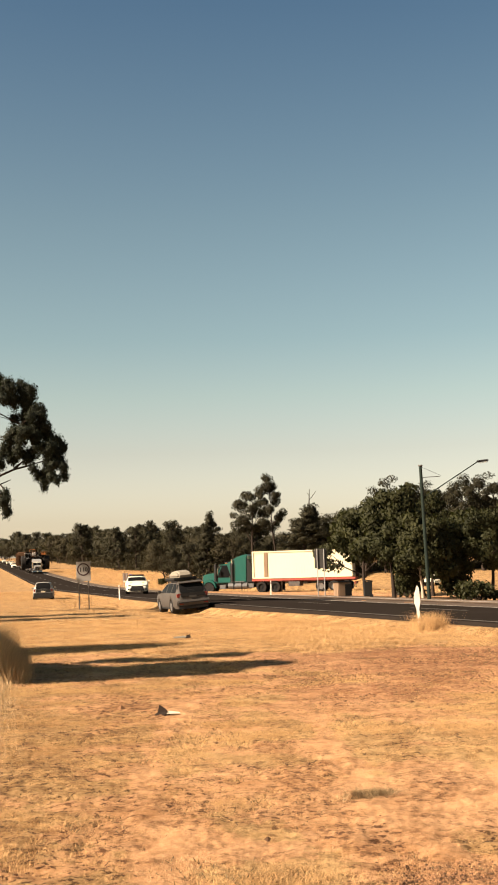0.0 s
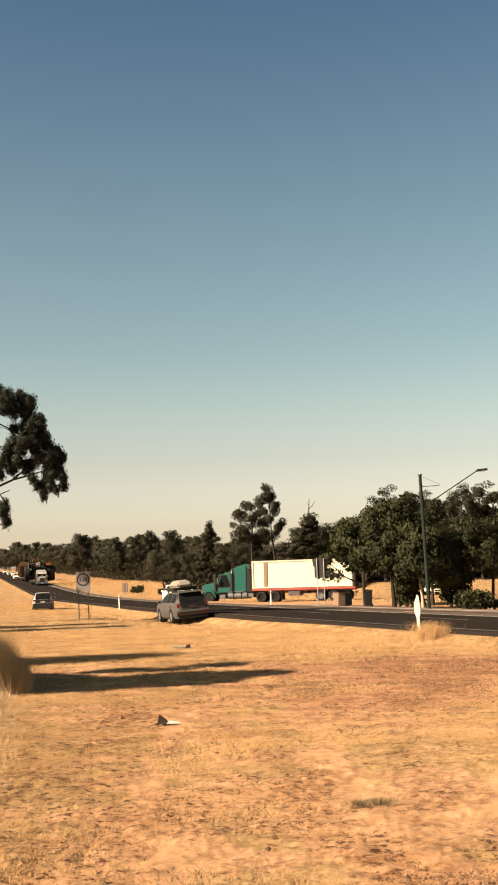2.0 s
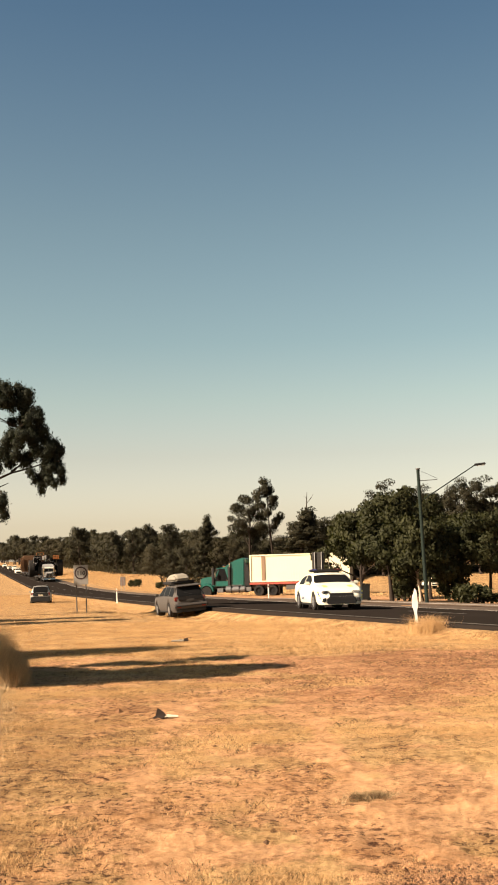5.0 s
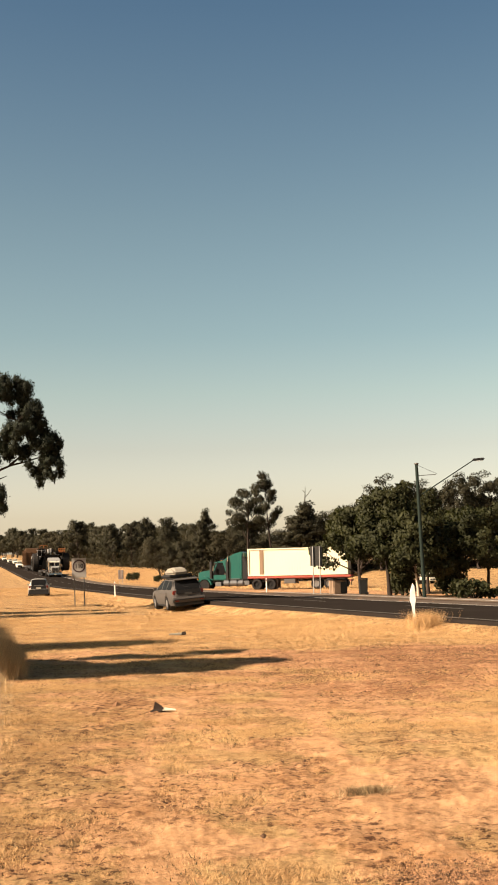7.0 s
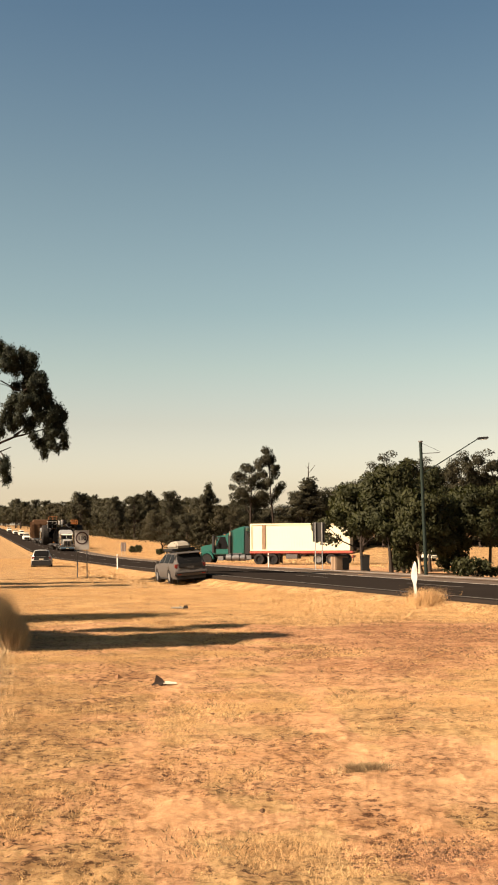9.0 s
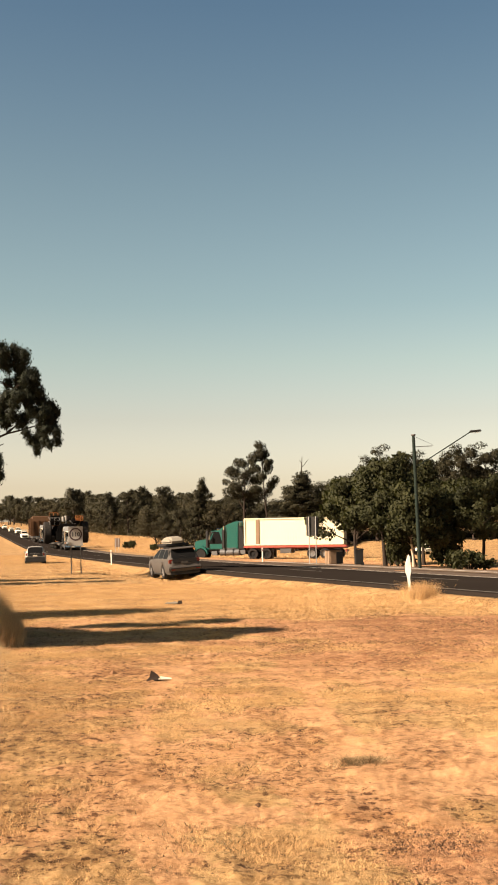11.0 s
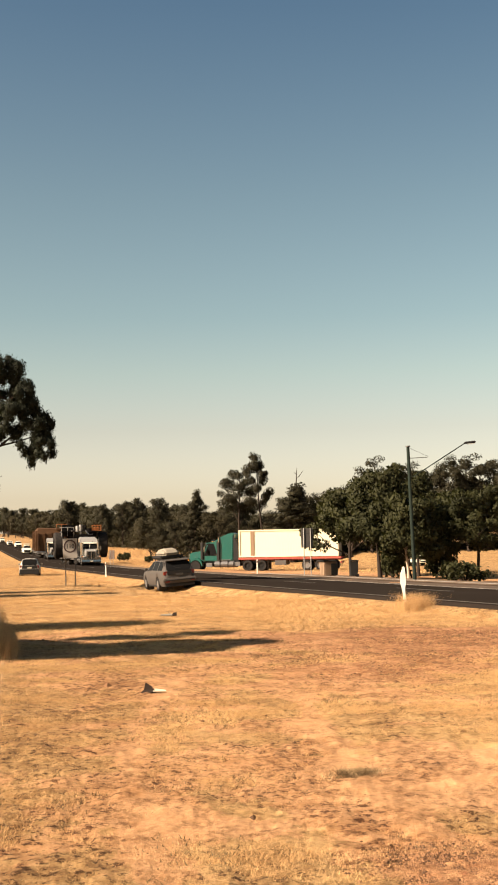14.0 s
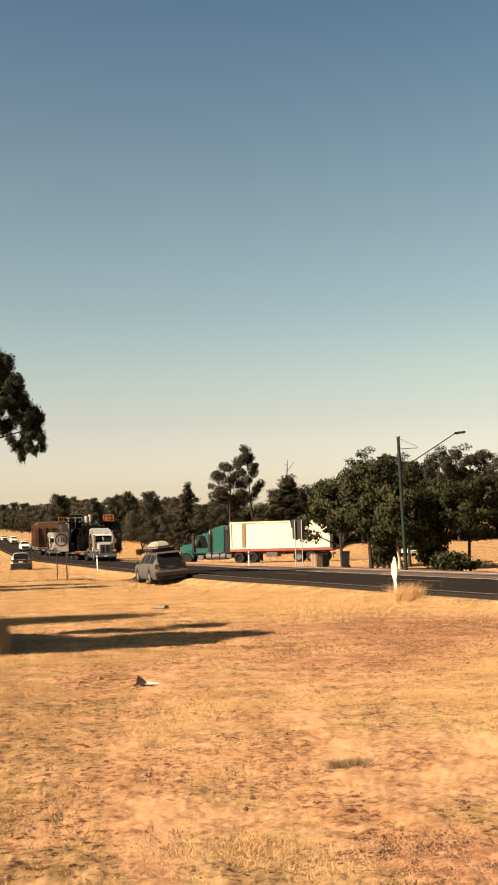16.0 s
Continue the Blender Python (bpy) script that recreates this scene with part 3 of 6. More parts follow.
def grow(seed, height, trunk_h, spread, limbs, leaves, leaf, mat_leaf, mat_bark, droop=0.5, wide=0.35, clump=0.85, tall=1.0, low=0.35,
         taper=0.55, trunk_r=0.0, layers=2, label="", category="gum tree", group="", own_share=0.45):
    """A tree: tapered trunk and forking limbs, with leaf clumps round the ends of the twigs."""
    rng = np.random.default_rng(seed)
    verts, faces = [], []
    trunk_r = trunk_r or height * 0.018
    lean = Vector((rng.normal() * 0.04, rng.normal() * 0.04, 0))
    spine = []
    for i in range(9):
        f = i / 8
        spine.append(Vector((lean.x * height * f + 0.02 * height * math.sin(f * 5 + seed), lean.y * height * f + 0.015 * height * math.cos(f * 4 + seed), height * 0.86 * f)))
    tube(verts, faces, spine, [trunk_r * (1.25 if i == 0 else 1) * (1 - 0.85 * i / 8) for i in range(9)], 7)
    tips = [(spine[-1], 1.0)]
    for k in range(limbs):
        f = low + (0.97 - low) * (k + rng.random() * 0.8) / limbs
        i = min(7, int(f * 8))
        start = spine[i].lerp(spine[i + 1], f * 8 - i)
        a = k * 2.4 + rng.random() * 1.2
        reach = spread * (1.0 - taper * ((f - low) / (1 - low)) ** (1.5 if taper < 0.8 else 1.0)) * (0.65 + 0.5 * rng.random())
        rise = (0.45 + 0.6 * rng.random()) * reach * tall
        end = start + Vector((math.cos(a) * reach, math.sin(a) * reach, rise))
        if end.z > height:
            end.z = height - rng.random() * 0.6
        mid = start.lerp(end, 0.5) + Vector((rng.normal() * 0.12, rng.normal() * 0.12, 0.12)) * reach
        r = trunk_r * (1 - 0.8 * f) * 0.6
        tube(verts, faces, [start, mid, end], [r, r * 0.6, r * 0.2], 5)
        tips.append((end, 1.0))
        tips.append((mid.lerp(end, 0.4), 0.8))
        for q in range(layers):
            b = a + rng.normal() * 0.9
            sub = reach * (0.3 + 0.35 * rng.random())
            s0 = mid.lerp(end, rng.random() * 0.8)
            e2 = s0 + Vector((math.cos(b) * sub, math.sin(b) * sub, sub * (0.2 + 0.9 * rng.random())))
            if e2.z > height * 1.02:
                e2.z = height
            tube(verts, faces, [s0, s0.lerp(e2, 0.5) + Vector((0, 0, sub * 0.1)), e2], [r * 0.45, r * 0.3, r * 0.1], 4)
            tips.append((e2, 0.85))
    centres, sizes, outs = [], [], []
    heart = Vector((spine[5].x, spine[5].y, height * 0.6))
    per = max(1, leaves // len(tips))
    for p, k in tips:
        rad = clump * k * (0.7 + 0.6 * rng.random())
        q = rng.normal(size=(per, 3))
        q /= np.linalg.norm(q, axis=1)[:, None]
        q *= (rng.random(per) ** 0.45)[:, None] * rad * np.array([1.0, 1.0, 0.72])
        outs.append(q / rad + 0.55 * np.array((p - heart).normalized()) + np.array([0, 0, 0.15]))
        q += np.array(p) + np.array([0, 0, -0.15 * rad * droop])
        centres.append(q)
        sizes.append(leaf * (0.6 + 0.8 * rng.random(per)))
    root = thing("gum_tree", label, category, group)
    me = bpy.data.meshes.new("trunk")
    me.from_pydata([tuple(v) for v in verts], [], faces)
    me.materials.append(M[mat_bark])
    me.shade_smooth()
    new("trunk", me).parent = root
    new("crown", leaf_mesh("crown", mat_leaf, np.concatenate(centres), np.concatenate(sizes), rng, droop, wide, np.concatenate(outs), own_share)).parent = root
    return root


def plant(root, x, y, s=1.0, turn=0.0, sz=None, first=False):
    m = Matrix.Translation((x, y, land(x, y) - 0.05)) @ Matrix.Rotation(turn, 4, "Z")
    ob = root if first else copy_thing(root, m)
    ob.matrix_basis = m
    ob.scale = (s, s, sz or s)
    return ob


def dead_tree(x, y, h):
    root = thing("dead_tree", "bare grey dead tree with broken forked branches", "dead tree")
    verts, faces = [], []
    top = Vector((0.3, 0, h))
    tube(verts, faces, [Vector((0, 0, 0)), Vector((0.2, 0.1, h * 0.5)), Vector((0.15, 0, h * 0.8)), top], [0.2, 0.14, 0.09, 0.03], 6)
    tube(verts, faces, [Vector((0.2, 0, h * 0.885)), Vector((0.6, 0, h * 0.915)), Vector((1.15, 0.1, h * 0.975))], [0.06, 0.05, 0.02], 5)
    tube(verts, faces, [Vector((0.22, 0, h * 0.93)), Vector((0.05, 0, h * 0.95)), Vector((-0.15, 0.1, h * 0.965))], [0.04, 0.03, 0.012], 5)
    tube(verts, faces, [Vector((0.2, 0, h * 0.7)), Vector((-0.5, 0.2, h * 0.76)), Vector((-1.2, 0.2, h * 0.8))], [0.06, 0.04, 0.015], 5)
    me = bpy.data.meshes.new("trunk")
    me.from_pydata([tuple(v) for v in verts], [], faces)
    me.materials.append(M["bark"])
    new("trunk", me).parent = root
    root.location = (x, y, land(x, y))


def far_woods():
    """The belt of gums and scrub behind the road."""
    rng = random.Random(4)
    label = "dark grey-green gum tree in a roadside belt"
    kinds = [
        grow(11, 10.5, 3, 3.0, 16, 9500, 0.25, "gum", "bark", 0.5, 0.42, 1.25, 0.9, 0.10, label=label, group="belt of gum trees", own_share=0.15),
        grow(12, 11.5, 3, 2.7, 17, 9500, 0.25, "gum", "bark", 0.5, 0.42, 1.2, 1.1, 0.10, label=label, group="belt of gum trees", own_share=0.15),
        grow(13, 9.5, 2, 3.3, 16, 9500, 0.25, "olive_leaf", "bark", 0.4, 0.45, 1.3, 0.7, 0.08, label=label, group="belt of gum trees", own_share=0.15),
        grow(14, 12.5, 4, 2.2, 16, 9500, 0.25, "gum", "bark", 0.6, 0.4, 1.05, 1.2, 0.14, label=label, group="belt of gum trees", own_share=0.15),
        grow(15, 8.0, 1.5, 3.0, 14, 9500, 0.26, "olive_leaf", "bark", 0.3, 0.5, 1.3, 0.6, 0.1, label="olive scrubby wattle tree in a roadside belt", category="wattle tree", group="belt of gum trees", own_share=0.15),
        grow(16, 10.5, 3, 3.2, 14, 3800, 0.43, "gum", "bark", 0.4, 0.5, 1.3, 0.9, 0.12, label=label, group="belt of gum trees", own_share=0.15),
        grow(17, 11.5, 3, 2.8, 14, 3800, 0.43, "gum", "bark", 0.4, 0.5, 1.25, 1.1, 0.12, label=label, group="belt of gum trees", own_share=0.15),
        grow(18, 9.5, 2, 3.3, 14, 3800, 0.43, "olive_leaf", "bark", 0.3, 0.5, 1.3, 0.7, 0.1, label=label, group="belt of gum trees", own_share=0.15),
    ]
    used = set()

    def put(k, x, y, s, sz=None):
        ob = plant(kinds[k], x, y, s, rng.random() * 6.3, sz, first=k not in used)
        used.add(k)
        return ob

    # along the road, to the far rise
    y = 175.0
    while y < 1250:
        for row in range(4 if y < 560 else 3):
            x = edge(y) + 31 + 9 * smooth_step(300, 220, y) - 15 * smooth_step(380, 750, y) + row * (7 + y * 0.009) + rng.uniform(-3, 3)
            k = rng.choice((0, 0, 1, 2, 3, 4)) if y < 290 else rng.choice((5, 6, 7))
            s = rng.uniform(0.74, 1.16) * (0.62 + 0.70 * min(1, max(0, (y - 190) / 260)))
            put(k, x, y + rng.uniform(-3, 3), s, s * rng.uniform(0.85, 1.1))
        y += 5.5 + y * 0.016
    # behind the truck and the rest area
    for row in range(4):
        x = -7.0 - row * 2
        while x < 62:
            yy = 158 + row * 8 - 0.05 * max(0, x - 8) + rng.uniform(-3, 3)
            s = (rng.uniform(0.62, 0.80) + 0.05 * row) * (0.80 if -12 < x < -2 else 1.0)
            put(rng.choice((0, 1, 2, 2, 3, 4)), x + rng.uniform(-1, 1), yy, s, s * rng.uniform(0.85, 1.08))
            x += 4.6 + rng.uniform(-0.8, 1.0)
    # the taller gums over the shade trees
    open_gum = grow(24, 13.0, 5, 3.2, 15, 9500, 0.27, "gum", "bark", 0.55, 0.4, 0.85, 1.15, 0.38, layers=3, label="tall gum tree with sky showing through its open crown", group="belt of gum trees")
    for i, (x, yy, top, wide) in enumerate(((15.4, 147, 9.0, 0.8), (18.6, 150, 11.3, 0.95), (21.0, 148, 12.4, 0.95), (23.6, 150, 11.6, 0.9), (26.2, 152, 11.6, 1.0), (28.2, 148, 11.8, 0.95), (31.4, 149, 12.6, 1.05), (34.2, 151, 12.6, 1.0), (37.5, 149, 13.2, 1.1))):
        plant(open_gum, x, yy, wide, 1.3 * i, top / 13.0, first=i == 0)
    for x, yy, k, s in ((9.6, 156, 1, 0.86), (11.4, 153, 0, 0.93), (13.2, 157, 2, 1.02), (14.8, 153, 0, 0.98), (17.0, 157, 0, 0.95), (21.5, 158, 2, 1.05), (25.0, 158, 1, 0.98), (30.0, 158, 0, 1.1), (35.0, 158, 2, 1.1)):
        put(k, x, yy, s)
    # low scrub under the crowns
    verts_c, sizes = [], []
    gen = np.random.default_rng(3)
    for i in range(260):
        if i < 140:
            x = -9 + 0.5 * i
            yy = (152 if x < 13 else 166) + rng.uniform(-3, 8)
        else:
            yy = 190 + 3.2 * (i - 140) ** 1.12
            x = edge(yy) + 33 + 9 * smooth_step(300, 220, yy) + rng.uniform(-2, 4)
        h = rng.uniform(0.6, 1.9) if i < 140 else rng.uniform(2.0, 4.5)
        n = 480
        q = gen.normal(size=(n, 3)) * np.array([1.1 if i < 140 else 2.2, 1.1 if i < 140 else 2.2, h * 0.42])
        q[:, 2] = np.abs(q[:, 2])
        q += np.array([x, yy, land(x, yy)])
        verts_c.append(q)
        sizes.append((0.21 + 0.24 * gen.random(n)) * (1.0 if i < 140 else 1.9))
    ob = new("scrub", leaf_mesh("scrub", "olive_leaf", np.concatenate(verts_c), np.concatenate(sizes), gen, 0.0, 0.45))
    tagged(ob, "low dusty scrub along the foot of the trees", "scrub", kind="stuff")


def marker_trees():
    tall = grow(21, 15.3, 6, 1.5, 12, 8000, 0.26, "gum", "bark", 0.7, 0.4, 0.75, 1.5, 0.42, trunk_r=0.2, label="tall thin gum tree with open clumped crown", category="gum tree")
    plant(tall, 3.75, 152, 0.9, 1.0, 1.09, first=True)
    broad = grow(22, 13.6, 5, 2.4, 12, 11000, 0.26, "gum", "bark", 0.6, 0.4, 0.95, 1.3, 0.4, label="tall gum tree with a broad open crown", category="gum tree")
    plant(broad, 1.0, 154, 1.0, 0.3, 1.03, first=True)
    cone = grow(27, 11.6, 2, 2.2, 44, 13000, 0.25, "gum", "bark", 0.5, 0.4, 0.55, 0.3, 0.12, taper=0.97, layers=1, label="narrow pointed dark tree among gums", category="tree")
    plant(cone, -5.9, 160, 0.9, 0.3, 1.02, first=True)
    cone2 = copy_thing(cone, pose(7.3, 148, land(7.3, 148)))
    cone2.scale = (1.75, 1.75, 1.03)
    dead_tree(8.15, 149.5, 12.6)


def rest_area_trees():
    """The dark, glossy trees that shade the stopping place."""
    # place, height, spread, seed, lowest limb, leaf length
    spots = [(7.8, 75, 6.2, 2.5, 31, 0.25, 0.25), (10.6, 80, 7.3, 2.3, 36, 0.22, 0.22), (8.5, 66, 6.9, 1.75, 32, 0.24, 0.22), (9.9, 64.5, 5.2, 1.6, 33, 0.22, 0.25),
             (13.0, 68, 5.0, 2.6, 34, 0.20, 0.25), (16.2, 75, 5.8, 2.3, 35, 0.50, 0.24), (13.0, 84, 7.4, 2.4, 37, 0.22, 0.22), (12.2, 74, 4.8, 1.7, 38, 0.42, 0.24)]
    for x, y, h, sp, seed, low, leaf in spots:
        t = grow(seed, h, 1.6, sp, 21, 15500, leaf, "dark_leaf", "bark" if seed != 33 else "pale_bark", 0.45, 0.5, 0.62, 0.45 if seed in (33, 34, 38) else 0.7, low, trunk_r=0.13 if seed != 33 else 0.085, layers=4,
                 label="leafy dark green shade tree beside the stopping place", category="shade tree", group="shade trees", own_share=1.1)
        t.name = "shade_tree"
        plant(t, x, y, 1.0, seed * 1.7, first=True)
    gen = np.random.default_rng(8)
    root = thing("shrub", "broad-leaved green shrub at the kerb", "shrub")
    verts, faces, cs = [], [], []
    for i in range(26):
        a, r = gen.random() * 6.28, 0.4 + 0.9 * gen.random()
        tip = Vector((math.cos(a) * r * 1.25, math.sin(a) * r * 0.7, 0.35 + gen.random() * 0.8))
        tube(verts, faces, [Vector((0, 0, 0)), tip * 0.5 + Vector((0, 0, 0.1)), tip], [0.03, 0.02, 0.008], 4)
        cs.append(np.array(tip) + gen.normal(size=(60, 3)) * 0.17)
    me = bpy.data.meshes.new("stems")
    me.from_pydata([tuple(v) for v in verts], [], faces)
    me.materials.append(M["bark"])
    new("stems", me).parent = root
    cs = np.concatenate(cs)
    cs[:, 2] = np.abs(cs[:, 2])
    new("leaves", leaf_mesh("leaves", "dark_leaf", cs, 0.17 + 0.15 * gen.random(len(cs)), gen, 0.1, 0.6)).parent = root
    root.location = (12.0, 58.5, land(12.0, 58.5) - 0.1)
    root.scale = (0.82, 0.8, 0.78)
    s2 = copy_thing(root, pose(9.6, 68.5, land(9.6, 68.5), 0, 0, 120))
    s2.scale = (0.75, 0.75, 1.1)
    s3 = copy_thing(root, pose(13.1, 70.5, land(13.1, 70.5), 0, 0, 40))
    s3.scale = (0.75, 0.75, 1.15)
    for x, y, s in ((-6.3, 124, 0.55), (-8.4, 131, 0.4), (-12.5, 160, 0.6), (-17.5, 175, 0.8)):
        copy_thing(root, pose(x, y, land(x, y), 0, 0, 50 * s * y)).scale = (s, s, s * 1.1)


def roadside_gums():
    """The gum whose bough hangs over the verge, and its neighbours along the fence side, whose shade crosses the grass."""
    root = thing("gum_tree", "old gum tree with hanging leafy boughs over the verge", "gum tree", "verge gums")
    gen = np.random.default_rng(40)
    verts, faces = [], []
    V = Vector
    trunk = [V((0, 0, 0)), V((0.25, 0, 2.2)), V((0.1, 0.1, 4.2)), V((0.5, 0, 6.2)), V((0.3, 0.2, 8.6)), V((0.9, 0.2, 11))]
    tube(verts, faces, trunk, [0.38, 0.3, 0.26, 0.2, 0.14, 0.06], 9)
    boughs = [
        [V((0.3, 0, 4.3)), V((1.8, 0, 4.9)), V((3.45, 0.00, 6.19)), V((4.09, 0.10, 6.48)), V((4.73, 0.20, 6.64)), V((5.39, 0.30, 6.85)), V((5.96, 0.40, 7.07))],
        [V((0.5, 0, 6.2)), V((1.9, 0.2, 6.4)), V((3.45, 0.00, 6.88)), V((3.91, 0.10, 7.90)), V((4.35, 0.20, 8.54)), V((4.68, 0.30, 9.31))],
        [V((4.09, 0.00, 6.48)), V((4.73, 0.10, 7.05)), V((5.19, 0.20, 7.61)), V((5.60, 0.30, 7.85))],
        [V((0.1, 0.1, 3.4)), V((1.5, 0.3, 4.3)), V((3.25, 0.00, 5.61)), V((3.45, 0.10, 5.81)), V((3.91, 0.20, 6.02))],
        [V((0.4, 0, 8.2)), V((1.4, 0.4, 10.0)), V((2.4, 0.4, 10.9))],
        [V((0.4, 0, 6.6)), V((-1.6, -0.6, 8.0)), V((-3.2, -0.8, 9.2))],
        [V((0.3, 0, 5.0)), V((-1.5, 0.8, 6.2)), V((-3.2, 1.2, 7.0))],
    ]
    for b in boughs:
        tube(verts, faces, b, [0.075 * (1 - 0.8 * i / (len(b) - 1)) for i in range(len(b))], 6)
    # the crown: middle (x, z) and radius of each lobe; the far side is filled more loosely
    clumps = [(3.96, 10.11, 0.46), (4.43, 10.23, 0.41), (4.87, 9.90, 0.41), (4.22, 9.58, 0.46), (4.74, 9.30, 0.41), (5.25, 9.16, 0.36), (5.45, 8.84, 0.23), (3.76, 9.67, 0.36),
              (4.22, 8.20, 0.38), (4.60, 8.50, 0.36), (4.99, 8.26, 0.36), (3.96, 7.85, 0.36), (4.47, 7.76, 0.41), (5.12, 7.87, 0.38), (5.50, 7.99, 0.36), (5.76, 7.67, 0.36),
              (5.37, 7.34, 0.41), (5.88, 7.28, 0.38), (6.22, 7.45, 0.28), (6.14, 6.94, 0.31), (6.34, 6.55, 0.23), (6.01, 6.55, 0.25), (6.46, 6.41, 0.13), (3.71, 7.34, 0.36),
              (3.96, 6.95, 0.31), (3.55, 6.70, 0.31), (4.35, 7.24, 0.31), (4.86, 7.23, 0.31), (5.37, 6.32, 0.20), (5.44, 5.90, 0.15), (5.39, 5.68, 0.08), (5.87, 6.05, 0.15),
              (6.13, 5.88, 0.10), (4.98, 6.45, 0.13), (5.14, 6.17, 0.13), (3.53, 10.35, 0.22), (3.40, 10.60, 0.22), (2.98, 10.27, 0.61), (2.83, 9.23, 0.61), (2.58, 7.94, 0.71),
              (2.73, 6.65, 0.61), (3.50, 5.25, 0.22), (3.76, 4.96, 0.23), (3.53, 4.63, 0.20), (3.70, 5.40, 0.10), (2.90, 5.10, 0.36)]
    clumps += [(5.04, 8.72, 0.25), (5.25, 8.43, 0.28), (3.96, 8.88, 0.23), (4.48, 8.92, 0.25), (4.78, 8.01, 0.31), (5.66, 8.32, 0.20), (6.01, 7.69, 0.25), (5.70, 6.82, 0.28), (4.68, 6.90, 0.20), (5.60, 6.31, 0.15), (6.26, 6.14, 0.13)]
    clumps += [(1.6, 10.8, 1.2), (0.6, 11.0, 1.2), (0.0, 11.8, 1.2), (-0.4, 11.0, 1.2), (0.4, 12.4, 1.1), (0.2, 10.2, 1.0), (-1.6, 8.4, 1.1), (-3.0, 9.2, 1.1), (-3.2, 7.2, 1.0), (-1.4, 6.4, 0.8)]
    cs, ss, faces_out = [], [], []
    for x, z, r in clumps:
        c = V((x, gen.normal() * 0.45, z))
        near = min((p for b in boughs for p in b), key=lambda p: (p - c).length)
        for q in range(3):
            e = c + V(tuple(gen.normal(size=3) * r * 0.4))
            tube(verts, faces, [near, near.lerp(e, 0.5) + V((0, 0, 0.06)), e], [0.03, 0.018, 0.005], 4)
        for q in range(max(4, int(40 * r))):
            d = gen.normal(size=3)
            cc = np.array(c) + d / np.linalg.norm(d) * r * 0.74 * gen.random() ** 0.5
            n = 90
            q3 = gen.normal(size=(n, 3)) * np.array([0.085, 0.10, 0.105])
            cs.append(cc + q3)
            faces_out.append(q3 * 6 + 0.6 * (cc - np.array(c)) / r + 0.25 * np.array([x - 2.5, 0, z - 8]) / 3)
            ss.append(0.09 + 0.09 * gen.random(n))
    me = bpy.data.meshes.new("trunk")
    me.from_pydata([tuple(v) for v in verts], [], faces)
    me.materials.append(M["bark"])
    me.shade_smooth()
    new("trunk", me).parent = root
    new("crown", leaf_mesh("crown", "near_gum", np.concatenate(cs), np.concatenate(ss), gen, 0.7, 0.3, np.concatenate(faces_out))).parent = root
    root.location, root.scale = (-15.77, 54.0, -0.02), (1.08, 1.08, 1.08)
    m = grow(41, 7.8, 2.5, 0.9, 10, 14000, 0.34, "near_gum", "bark", 0.6, 0.35, 0.9, 0.8, 0.35, label="gum tree on the verge", group="verge gums")
    plant(m, -11.9, 21.2, 1.0, 0.4, first=True)
    n = grow(42, 8.5, 2.5, 1.3, 14, 22000, 0.36, "near_gum", "bark", 0.6, 0.35, 0.62, 0.8, 0.3, label="gum tree on the verge", group="verge gums")
    plant(n, -11.3, 14.6, 1.0, 0.4, first=True)
    o = grow(43, 8.1, 2.5, 0.55, 9, 6000, 0.32, "near_gum", "bark", 0.6, 0.35, 0.42, 0.8, 0.3, label="slender gum tree on the verge", group="verge gums")
    plant(o, -10.4, 17.3, 1.0, 0.4, first=True)
    for x, y, s in ((-17.1, 41.0, 1.15), (-20.8, 43.3, 1.4)):
        q = copy_thing(o, pose(x, y, land(x, y), 0, 0, 30 * x))
        q.scale = (1.5 * s, 1.5 * s, s)
    return root


# ---- grass and soil ----
def blades(name, label, mat, spots, rng, blade, wide, lean=0.6):
    """Tufts of dry blades: spots are (x, y, z, tallness, blades in the tuft, spread)."""
    sp = np.array(spots)
    counts = sp[:, 4].astype(int)
    idx = np.repeat(np.arange(len(sp)), counts)
    n = len(idx)
    base = sp[idx, :3].copy()
    base[:, :2] += rng.normal(size=(n, 2)) * sp[idx, 5][:, None]
    h = sp[idx, 3] * blade * (0.5 + 0.8 * rng.random(n))
    ang = rng.random(n) * 6.283
    out = np.stack([np.cos(ang), np.sin(ang)], 1)
    tip = base.copy()
    tip[:, :2] += out * (h * lean * (0.3 + rng.random(n)))[:, None]
    tip[:, 2] += h
    a2 = rng.random(n) * 6.283
    w = wide * (0.6 + 0.8 * rng.random(n))
    side = np.stack([np.cos(a2) * w, np.sin(a2) * w, np.zeros(n)], 1)
    base[:, 2] -= 0.015
    v = np.stack([base - side, base + side, tip], 1).reshape(-1, 3)
    me = bpy.data.meshes.new(name)
    me.vertices.add(n * 3)
    me.vertices.foreach_set("co", v.reshape(-1))
    me.loops.add(n * 3)
    me.loops.foreach_set("vertex_index", np.arange(n * 3, dtype=np.int32))
    me.polygons.add(n)
    me.polygons.foreach_set("loop_start", np.arange(0, n * 3, 3, dtype=np.int32))
    me.polygons.foreach_set("loop_total", np.full(n, 3, dtype=np.int32))
    me.update()
    me.materials.append(M[mat])
    return tagged(new(name, me), label, "grass", kind="stuff")


